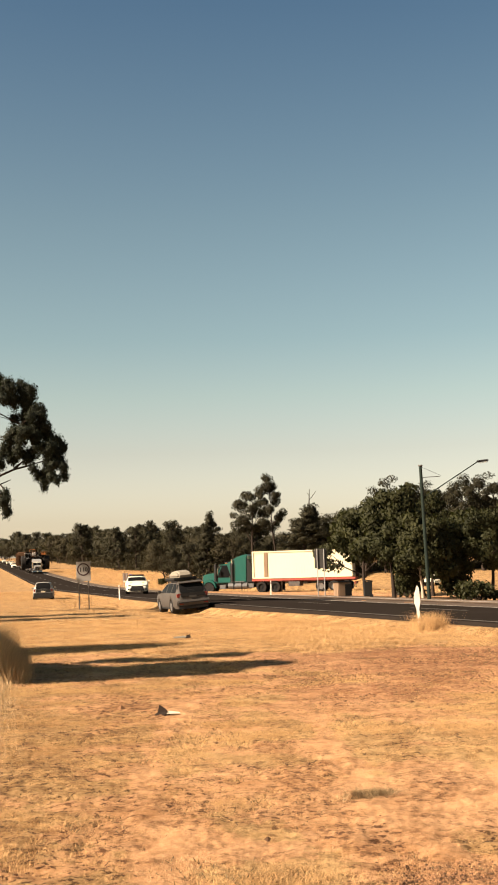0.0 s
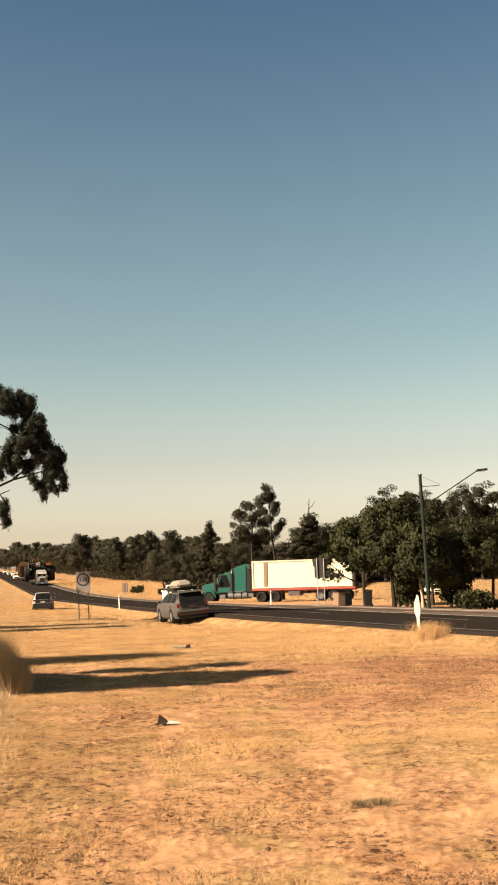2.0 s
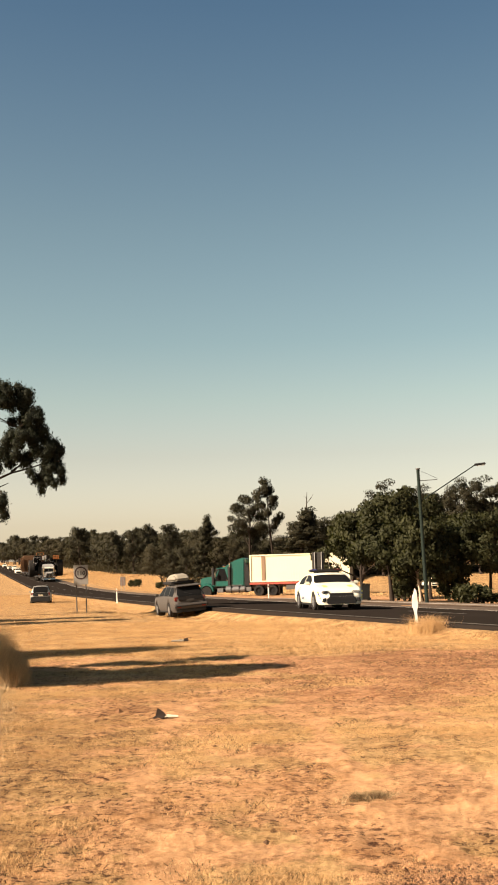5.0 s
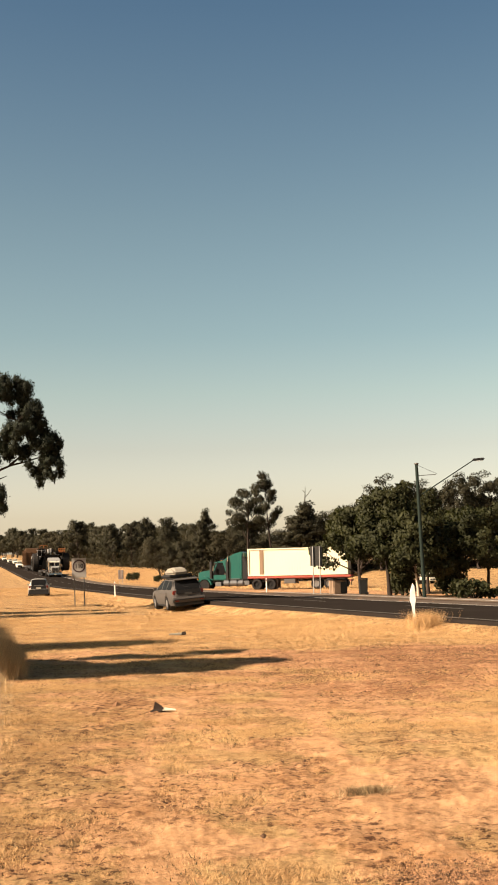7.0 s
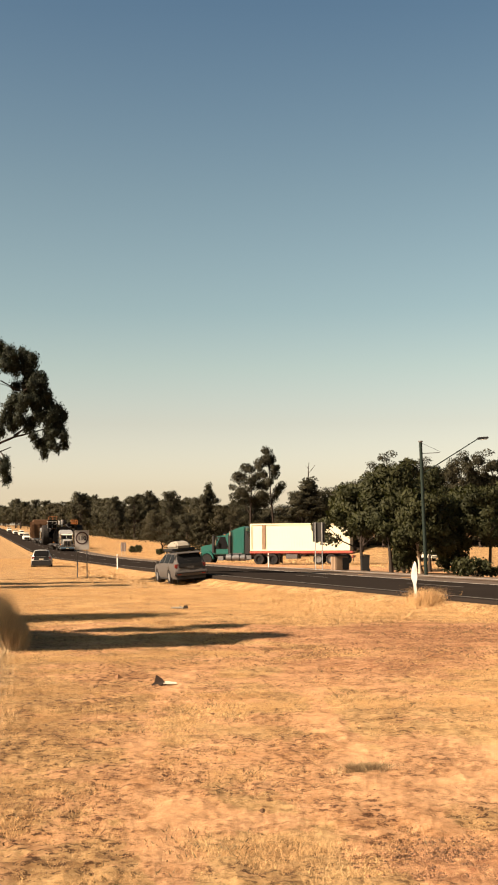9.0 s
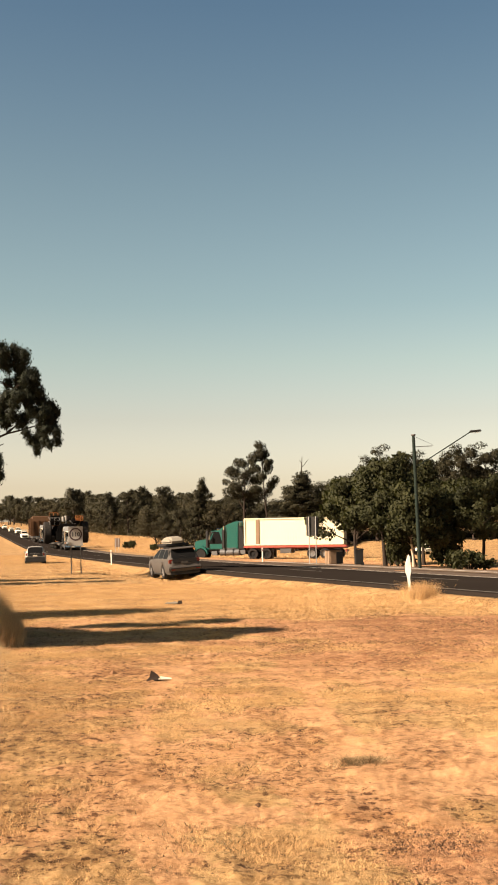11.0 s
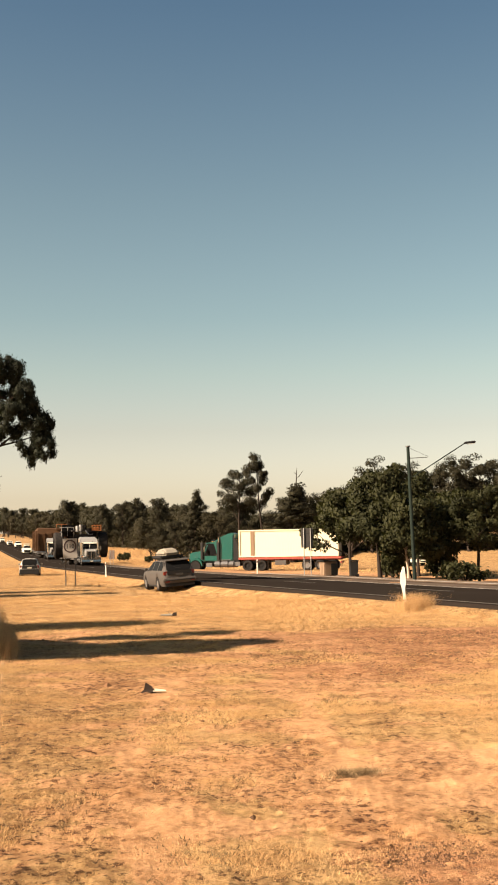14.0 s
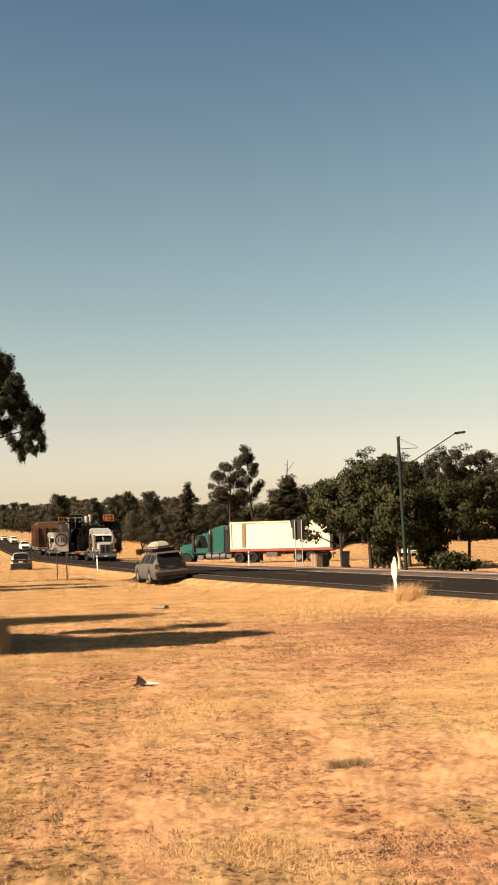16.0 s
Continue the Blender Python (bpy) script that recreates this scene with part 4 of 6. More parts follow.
def grass():
    rng = np.random.default_rng(5)
    rnd = random.Random(5)

    def sow(count, y0, y1, keep, tall, num, spread, x_of=None):
        out = []
        for _ in range(count):
            y = math.sqrt(rnd.uniform(y0 * y0, y1 * y1))
            x = rnd.uniform(-0.30, 0.30) * y if x_of is None else x_of(y)
            w = x - edge(y)
            if -0.5 < w < ROAD_WIDE + 0.8:
                continue
            c = cover(x, y)
            if rnd.random() > keep(c, x, y):
                continue
            k = (0.55 + 0.9 * c * rnd.random()) * (0.6 + 0.4 * smooth_step(5, 10, y))
            out.append((x, y, land(x, y), tall(x, y) * k, num, spread))
        return out

    def verge(x, y):
        return smooth_step(-9, -3, x - edge(y))

    def tufts(count, y0, y1, num, spread):
        """Tufts gathered in ragged mats, thicker to the west."""
        out = []
        for _ in range(count):
            y = math.sqrt(rnd.uniform(y0 * y0, y1 * y1))
            x = rnd.uniform(-0.30, 0.30) * y
            if x - edge(y) > -0.5:
                continue
            d = 0.5 * noise.noise((x * 1.1, y * 1.1, 41)) + 0.55 * noise.noise((x * 2.9, y * 2.9, 43)) + 0.12 * smooth_step(1.0, -2.0, x) + 0.5 * (cover(x, y) - 0.55) - 0.7 * bare_patch(x, y)
            if d < rnd.uniform(0.0, 0.42):
                continue
            out.append((x, y, land(x, y), (rnd.uniform(0.5, 1.0) + 0.6 * max(0, d)) * (0.5 + 0.5 * smooth_step(5, 10, y)), num, spread))
        return out

    near = sow(70000, 4.5, 17, lambda c, x, y: 0.22 + 0.78 * c * c, lambda x, y: 1.0, 9, 0.05)
    blades("stubble_grass", "short trampled straw-coloured stubble", "straw", near, rng, 0.022, 0.0015, 2.2)
    blades("dry_tufts", "tufts of dry straw-coloured grass on soil", "straw", tufts(30000, 4.5, 17, 14, 0.03), rng, 0.030, 0.0014, 1.9)
    blades("dry_tufts", "tufts of dry straw-coloured grass on soil", "straw", tufts(26000, 17, 42, 10, 0.07), rng, 0.045, 0.0030, 2.2)
    mid = sow(34000, 17, 42, lambda c, x, y: 0.08 + c, lambda x, y: 1.0 + 1.1 * verge(x, y), 9, 0.08)
    blades("dry_grass", "dry golden grass on the verge", "straw", mid, rng, 0.034, 0.0034, 2.0)
    far = sow(16000, 42, 150, lambda c, x, y: 0.9 * c, lambda x, y: 1.0, 8, 0.16, lambda y: edge(y) - rnd.random() ** 1.5 * 22)
    blades("dry_grass", "dry golden grass along the highway", "straw", far, rng, 0.055, 0.014, 2.4)
    over = sow(10000, 60, 330, lambda c, x, y: c, lambda x, y: 1.0, 8, 0.3, lambda y: edge(y) + 12.1 + rnd.random() ** 1.2 * 19)
    blades("dry_grass", "tall dry grass beyond the highway", "straw", over, rng, 0.20, 0.018, 1.0)
    # the tussock at the guide post, the bank of long grass, the flattened grey tuft
    spots = [(4.62 + rnd.gauss(0, 0.2), 28.7 + rnd.gauss(0, 0.2), 0.04, 1.0, 12, 0.06) for _ in range(190)]
    blades("grass_tussock", "tall dry golden tussock at the guide post", "straw", spots, rng, 0.40, 0.003, 0.6)
    spots = []
    for k in range(15000):
        fringe = k % 11 == 0
        y = rnd.uniform(9.0, 17.5) if fringe else rnd.uniform(17.0, 20.5)
        back = abs(rnd.gauss(0, 0.42)) + rnd.gauss(0, 0.08)
        x = -0.212 * y + 0.16 * noise.noise((0, y * 1.1, 17)) + (-0.1 if fringe else 0.06) - back
        tall = 0.07 + 0.12 * smooth_step(9, 15, y) if fringe else 0.55 + 0.7 * smooth_step(0.0, 0.6, back)
        spots.append((x, y, land(x, y), tall * rnd.uniform(0.4, 1.05), 8, 0.05))
    blades("bank_grass", "long dry grass on a low bank", "bank_straw", spots, rng, 0.64, 0.0026, 0.5)
    for mat, num, rise in (("dead_grass", 130, 0.05), ("bank_straw", 34, 0.058)):
        spots = [(0.83 + rnd.gauss(0, 0.095), 7.95 + rnd.gauss(0, 0.06), 0.0, rnd.uniform(0.5, 1.1), 11, 0.018) for _ in range(num)]
        blades("grey_tuft", "flattened grey-green tuft on bare soil", mat, spots, rng, rise, 0.0024, 1.4)
    # dark twigs and thatch among the stubble
    spots = []
    for _ in range(27000):
        y = math.sqrt(rnd.uniform(22, 700))
        x = rnd.uniform(-0.3, 0.3) * y
        if noise.noise((x * 1.6, y * 1.6, 11)) + 0.15 > rnd.random() * 0.8:
            spots.append((x, y, land(x, y) + 0.008, 1.0 + 0.5 * smooth_step(14, 26, y), 5, 0.035))
    blades("dead_thatch", "dark dead thatch and twigs on soil", "dead_grass", spots, rng, 0.010, 0.0045, 3.4)


def clods():
    rnd = random.Random(9)
    verts, faces = [], []

    def stone(x, y, z, r):
        b = len(verts)
        sx, sy, sz = r * rnd.uniform(0.8, 1.5), r * rnd.uniform(0.8, 1.5), r * rnd.uniform(0.45, 0.8)
        for dx, dy, dz in ((1, 0, 0), (0, 1, 0), (-1, 0, 0), (0, -1, 0), (0, 0, 1), (0.1, 0, -0.6)):
            verts.append((x + dx * sx * rnd.uniform(0.7, 1.2), y + dy * sy * rnd.uniform(0.7, 1.2), z + dz * sz))
        faces.extend([(b, b + 1, b + 4), (b + 1, b + 2, b + 4), (b + 2, b + 3, b + 4), (b + 3, b, b + 4), (b + 1, b, b + 5), (b + 2, b + 1, b + 5), (b + 3, b + 2, b + 5), (b, b + 3, b + 5)])

    for _ in range(2200):
        x, y = 1.01 + rnd.gauss(0, 0.17), 5.57 + rnd.gauss(0, 0.30)
        stone(x, y, land(x, y), rnd.uniform(0.004, 0.013))
    for _ in range(14000):
        x, y = 3.0 + rnd.gauss(0, 2.6), 19.5 + rnd.gauss(0, 3.4)
        stone(x, y, land(x, y), rnd.uniform(0.006, 0.019))
    for _ in range(1500):
        y = math.sqrt(rnd.uniform(20, 300))
        x = rnd.uniform(-0.28, 0.28) * y
        stone(x, y, land(x, y), rnd.uniform(0.004, 0.010))
    for x, y, r in ((1.87, 13.37, 0.06), (0.07, 6.74, 0.035), (-1.55, 13.39, 0.085), (0.45, 9.3, 0.03), (1.75, 9.7, 0.03)):
        stone(x, y, land(x, y), r)
    me = bpy.data.meshes.new("gravel")
    me.from_pydata(verts, [], faces)
    me.materials.append(M["clod"])
    tagged(new("gravel", me), "loose red-brown stones and clods", "gravel", kind="stuff")


# ---- vehicles: nose towards +x, left side towards +y, standing on z = 0 ----
def wheel(parent, x, y, r, wide, rim_mat="rim", n=22, dual=False, deep=0.0):
    """A wheel that can roll: tyre with a shoulder, rim, hub and spokes. y is its middle."""
    side = 1 if y > 0 else -1
    bm = B()
    prof = [(0.62, -0.5), (0.93, -0.5), (1.0, -0.36), (1.0, 0.36), (0.93, 0.5), (0.62, 0.5)]
    rings = []
    for k in range(n):
        a = 2 * math.pi * k / n
        rings.append([bm.verts.new((math.cos(a) * r * q, w * wide, math.sin(a) * r * q)) for q, w in prof])
    for k in range(n):
        a, b = rings[k], rings[(k + 1) % n]
        for i in range(len(prof)):
            j = (i + 1) % len(prof)
            bm.faces.new((a[i], a[j], b[j], b[i]))
    tyre = part("wheel", bm, "tyre", parent)
    tyre.location = (x, y, r)
    bm = B()
    cyl(bm, (0, side * (wide * 0.30 - deep), 0), r * 0.63, wide * 0.3, "y", n)
    cyl(bm, (0, side * (wide * 0.48 - deep), 0), r * 0.2, wide * 0.18, "y", 10)
    for k in range(5):
        a = 2 * math.pi * k / 5
        box(bm, math.cos(a) * r * 0.36, side * (wide * 0.46 - deep), math.sin(a) * r * 0.36, r * 0.5, wide * 0.08, r * 0.14, 0, Matrix.Rotation(-a, 4, "Y"))
    part("rim", bm, rim_mat, tyre, "dusty alloy rim" if rim_mat == "rim" else "")
    return tyre


def glass_on(parent, name, quad, inset=0.07, thick=0.012, mat="glass"):
    c = sum((Vector(q) for q in quad), Vector()) / 4
    q = [Vector(v).lerp(c, inset) for v in quad]
    return part(name, slab(B(), q, thick), mat, parent)


CARS = {
    # length, width, belt, sill, wheelbase, front overhang, wheel; the outline of roof and bonnet from tail to nose; rear and front glass; side windows
    "sedan": (4.85, 1.84, 0.97, 0.22, 2.78, 0.95, 0.335,
              [(-2.42, 0.60), (-2.40, 0.86), (-2.32, 1.02), (-1.80, 1.08), (-1.45, 1.20), (-0.95, 1.36), (-0.40, 1.44), (0.10, 1.445), (0.45, 1.40), (0.80, 1.23), (1.18, 1.03), (1.40, 0.97), (1.95, 0.88), (2.28, 0.76), (2.42, 0.56)],
              (-1.72, -1.00), (0.50, 1.16), ((-1.25, -0.32), (-0.24, 0.86))),
    "wagon": (4.72, 1.75, 0.95, 0.21, 2.65, 0.93, 0.315,
              [(-2.36, 0.52), (-2.35, 0.88), (-2.27, 1.02), (-2.14, 1.24), (-1.98, 1.42), (-1.70, 1.48), (-0.60, 1.50), (0.05, 1.48), (0.36, 1.43), (0.72, 1.24), (1.10, 1.03), (1.30, 0.96), (1.90, 0.87), (2.24, 0.75), (2.36, 0.50)],
              (-2.335, -1.95), (0.40, 1.08), ((-2.00, -1.22), (-1.14, -0.20), (-0.12, 0.78))),
    "ute": (5.30, 1.86, 1.12, 0.34, 3.10, 0.95, 0.385,
            [(-2.65, 0.58), (-2.64, 1.04), (-2.60, 1.10), (-1.00, 1.10), (-0.92, 1.14), (-0.76, 1.66), (-0.50, 1.78), (0.15, 1.80), (0.48, 1.75), (0.80, 1.52), (1.15, 1.23), (1.35, 1.16), (2.20, 1.06), (2.55, 0.90), (2.65, 0.58)],
            (-0.91, -0.78), (0.52, 1.13), ((-0.66, 0.10), (0.18, 0.84))),
    "suv": (4.90, 1.90, 1.12, 0.34, 2.80, 0.92, 0.38,
            [(-2.45, 0.58), (-2.44, 1.08), (-2.34, 1.30), (-2.22, 1.70), (-2.00, 1.80), (-0.60, 1.85), (0.15, 1.82), (0.48, 1.76), (0.80, 1.52), (1.15, 1.23), (1.32, 1.15), (2.10, 1.05), (2.38, 0.88), (2.45, 0.58)],
            (-2.35, -2.22), (0.52, 1.13), ((-2.05, -1.25), (-1.17, -0.20), (-0.12, 0.84))),
}


class Shell:
    """The skin of a car as a function of place along it."""

    def __init__(self, kind):
        self.L, self.W, self.belt, self.low, _, _, _, self.line = CARS[kind][:8]

    def top(self, x):
        return float(np.interp(x, [p[0] for p in self.line], [p[1] for p in self.line]))

    def half(self, x):
        u = abs(2 * x / self.L)
        return self.W / 2 * (1 - 0.07 * u ** 4 - 0.16 * max(0.0, (u - 0.86) / 0.14) ** 2)

    def ring(self, x):
        zt, wm, low = self.top(x), self.half(x), self.low
        b = min(self.belt, zt - 0.02)
        if zt > self.belt + 0.03:
            we = wm - 0.05 - (zt - self.belt) * 0.42
            e = (we, zt - 0.05 * min(1, (zt - self.belt) / 0.3))
        else:
            we = wm - 0.13
            e = (we, zt - 0.012)
        mid = low + (b - low) * 0.55
        side = [(wm - 0.09, low), (wm - 0.015, low + 0.12), (wm, mid), (wm - 0.035, b), e, (e[0] * 0.62, zt - 0.006), (0.0, zt + 0.004)]
        return side

    def side(self, x, v, s):
        r = self.ring(x)
        a, b = r[3], r[4]
        return Vector((x, s * (a[0] + (b[0] - a[0]) * v + 0.006), a[1] + (b[1] - a[1]) * v))


def grid_part(name, rows, mat, parent, thick=0.01, label=""):
    """A thin curved panel over rows of points."""
    bm = B()
    vs = [[bm.verts.new(p) for p in row] for row in rows]
    for i in range(len(vs) - 1):
        for j in range(len(vs[0]) - 1):
            try:
                bm.faces.new((vs[i][j], vs[i + 1][j], vs[i + 1][j + 1], vs[i][j + 1]))
            except ValueError:
                pass
    bmesh.ops.remove_doubles(bm, verts=bm.verts, dist=0.0004)
    bmesh.ops.recalc_face_normals(bm, faces=bm.faces)
    return part(name, bm, mat, parent, label, True)


def car(name, kind, paint, label, category, group="", rear_mat="red_lens"):
    L, W, belt, low, base, over, r, line, rear_glass, front_glass, windows = CARS[kind]
    sh = Shell(kind)
    root = thing(name, label, category, group)
    front_axle, rear_axle = L / 2 - over, L / 2 - over - base
    xs = sorted({round(p[0], 3) for p in line} | {round(-L / 2 + 0.01 + (L - 0.02) * i / 44, 3) for i in range(45)})
    bm = B()
    rows = []
    for x in xs:
        side = sh.ring(x)
        pts = [(x, -y, z) for y, z in side] + [(x, y, z) for y, z in side[-2::-1]]
        # the wheel openings
        out = []
        for px, py, pz in pts:
            for xa in (front_axle, rear_axle):
                d = abs(x - xa)
                if d < r + 0.055 and pz < belt - 0.12:
                    pz = max(pz, min(belt - 0.1, r + math.sqrt((r + 0.055) ** 2 - d * d)))
            out.append(bm.verts.new((px, py, pz)))
        rows.append(out)
    n = len(rows[0])
    for i in range(len(rows) - 1):
        for j in range(n - 1):
            bm.faces.new((rows[i][j], rows[i + 1][j], rows[i + 1][j + 1], rows[i][j + 1]))
    bm.faces.new(rows[0]), bm.faces.new(rows[-1][::-1])
    body = part("body", bm, paint, root, "", True)
    # glass
    for s in (-1, 1):
        for xa, xb in windows:
            rows = [[sh.side(xa + (xb - xa) * i / 6, v, s) for v in (0.07, 0.5, 0.93)] for i in range(7)]
            grid_part("side_window", rows, "glass", root)
    for nm, (xa, xb) in (("rear_window", rear_glass), ("windscreen", front_glass)):
        rows = []
        for i in range(6):
            x = xa + (xb - xa) * (0.06 + 0.88 * i / 5)
            e = sh.ring(x)[4]
            lift = 0.010 if nm == "windscreen" else -0.010
            rows.append([Vector((x + lift, y * e[0] * 0.93, sh.top(x) + 0.012 - 0.035 * abs(y) ** 3)) for y in (-1, -0.6, -0.2, 0.2, 0.6, 1)])
        grid_part(nm, rows, "glass", root)
    nose_z = sh.top(L / 2 - 0.16)
    tail_z = min(belt, sh.top(-L / 2 + 0.06)) - 0.05
    for s in (-1, 1):
        part("mirror", box(B(), windows[-1][1] + 0.02, s * (W / 2 + 0.07), belt + 0.07, 0.13, 0.2, 0.14, 0.04), paint, root)
        part("headlight", box(B(), L / 2 - 0.20, s * (W / 2 - 0.33), nose_z - 0.09, 0.30, 0.40, 0.13, 0.04, Matrix.Rotation(radians(-s * 18), 4, "Z")), "clear_lens", root)
        tall = 0.2 if kind != "sedan" else 0.15
        part("tail_light", box(B(), -L / 2 + 0.10, s * (W / 2 - 0.19), tail_z - 0.06, 0.18, 0.20, tall, 0.03), rear_mat, root)
        for xa, xb in windows[-2:]:
            part("door_handle", box(B(), xa + 0.12, s * (sh.half(xa) - 0.012), belt - 0.13, 0.18, 0.03, 0.03, 0.008), paint, root)
        part("sill", box(B(), (front_axle + rear_axle) / 2, s * (W / 2 - 0.075), low + 0.02, base - 2 * r - 0.16, 0.08, 0.09, 0.02), "black", root)
        for xa in (front_axle, rear_axle):
            part("wheel_well", cyl(B(), (xa, s * (W / 2 - 0.24), r + 0.01), r + 0.05, 0.26, "y", 24), "black", root)
    part("grille", box(B(), L / 2 - 0.045, 0, nose_z - 0.20, 0.10, W * 0.50, 0.13, 0.02), "black", root)
    part("intake", box(B(), L / 2 - 0.06, 0, low + 0.13, 0.13, W * 0.62, 0.2, 0.03), "black", root)
    part("rear_bumper", box(B(), -L / 2 + 0.06, 0, low + 0.26, 0.16, W * 0.80, 0.16, 0.05), paint, root)
    part("valance", box(B(), -L / 2 + 0.10, 0, low + 0.07, 0.14, W * 0.76, 0.17, 0.03), "black", root)
    part("underside", box(B(), 0, 0, low + 0.07, L - 0.6, W - 0.5, 0.16), "black", root)
    part("number_plate", box(B(), -L / 2 - 0.012, 0, tail_z - 0.16, 0.02, 0.37, 0.11, 0.004), "litter", root)
    part("number_plate", box(B(), L / 2 + 0.012, 0, low + 0.26, 0.02, 0.37, 0.10, 0.004), "litter", root)
    if kind == "ute":
        part("tray_cover", box(B(), -1.85, 0, 1.115, 1.45, W - 0.3, 0.04, 0.01), "black", root)
    for xa in (front_axle, rear_axle):
        for s in (-1, 1):
            wheel(root, xa, s * (W / 2 - 0.115), r, 0.225)
    return root


ROOF = {"sedan": 1.445, "wagon": 1.50, "ute": 1.80, "suv": 1.85}


def grey_wagon():
    root = car("station_wagon", "wagon", "silver", "bronze-grey station wagon with roof pod, parked on the verge", "car")
    bm = B()
    for xa in (-0.75, 0.15):
        box(bm, xa, 0, 1.535, 0.07, 1.25, 0.035, 0.01)
        for s in (-1, 1):
            box(bm, xa, s * 0.56, 1.485, 0.09, 0.06, 0.12, 0.01)
    part("roof_rack", bm, "black", root)
    part("roof_tray", box(B(), -0.3, 0.02, 1.615, 2.0, 1.2, 0.13, 0.04), "black", root)
    # a rounded pod with a tapered nose
    bm = profile(B(), [(-1.30, 1.68), (-1.38, 1.80), (-1.26, 1.95), (-0.6, 2.03), (0.4, 1.97), (0.80, 1.82), (0.75, 1.68)], -0.34, 0.42, 0.09, 0.18)
    part("roof_pod", bm, "beige", root, "beige fibreglass roof pod")
    part("rear_wiper", rod(B(), (-2.30, -0.1, 1.03), (-2.22, 0.25, 1.13), 0.012), "black", root)
    part("exhaust", cyl(B(), (-2.3, -0.5, 0.3), 0.035, 0.2, "x"), "chrome", root)
    # black panel: the hatch faces away from the sun, its shade given as colour
    part("tail_shade", box(B(), -2.362, 0, 0.86, 0.03, 1.22, 0.20, 0.02), "black", root, "black panel for the shaded hatch face")
    part("bumper", profile(B(), [(-2.18, 0.34), (-2.44, 0.36), (-2.47, 0.50), (-2.44, 0.60), (-2.18, 0.62)], -0.84, 0.84, 0.04), "silver", root)
    part("bumper_strip", box(B(), -2.472, 0, 0.50, 0.03, 1.5, 0.05, 0.01), "black", root, "black bumper rubbing strip")
    part("roof_spoiler", profile(B(), [(-2.12, 1.40), (-2.22, 1.435), (-2.16, 1.475), (-1.80, 1.50)], -0.60, 0.60, 0.01), "silver", root)
    for sy in (-1, 1):
        part("roof_rail", rod(B(), (-1.75, sy * 0.58, 1.525), (0.1, sy * 0.58, 1.525), 0.018), "black", root)
        part("reflector", box(B(), -2.475, sy * 0.62, 0.44, 0.02, 0.2, 0.05, 0.008), "red_lens", root)
        part("window_pillar", box(B(), -2.08, sy * 0.68, 1.2, 0.07, 0.03, 0.5, 0.01, Matrix.Rotation(radians(22), 4, "Y")), "silver", root)
    for ob in root.children:
        if ob.name.startswith("number_plate") and ob.data.vertices[0].co.x < 0:
            ob.data.transform(Matrix.Translation((-0.015, 0, 0.02)))
            ob.data.materials[0] = M["sign_back"]
    # black lower bumper, drawn deep to include the shadow beneath the tail
    part("low_tail_dark", box(B(), -2.36, 0, 0.27, 0.16, 1.5, 0.16, 0.03), "black", root)
    zl, zr = land(-4.0, 52.5), land(-2.45, 52.9)
    root.matrix_world = pose(-3.2, 53.5, 0.5 * zl + 0.5 * zr + 0.03, 0, 0, 90 + 17) @ Matrix.Rotation(-radians(4.5), 4, "X") @ Matrix.Diagonal((0.95, 0.93, 0.95, 1.0))
    return root


def parked_sedan():
    root = car("hatchback", "wagon", "pale_paint", "pale silver hatchback parked on the dry verge", "car")
    root.matrix_world = pose(-16.9, 92, land(-16.9, 92) - 0.1, 0, 0, 90 + 9)
    root.scale = (0.88, 0.96, 1.0)
    # two black panels put the shade of the tail into its colour
    part("low_tail_dark", box(B(), -2.36, 0, 0.43, 0.14, 1.6, 0.40, 0.03), "black", root, "black panel for the shade on the lower tail")
    part("tail_shade", box(B(), -2.36, 0, 0.80, 0.04, 1.25, 0.26, 0.02), "black", root)
    return root


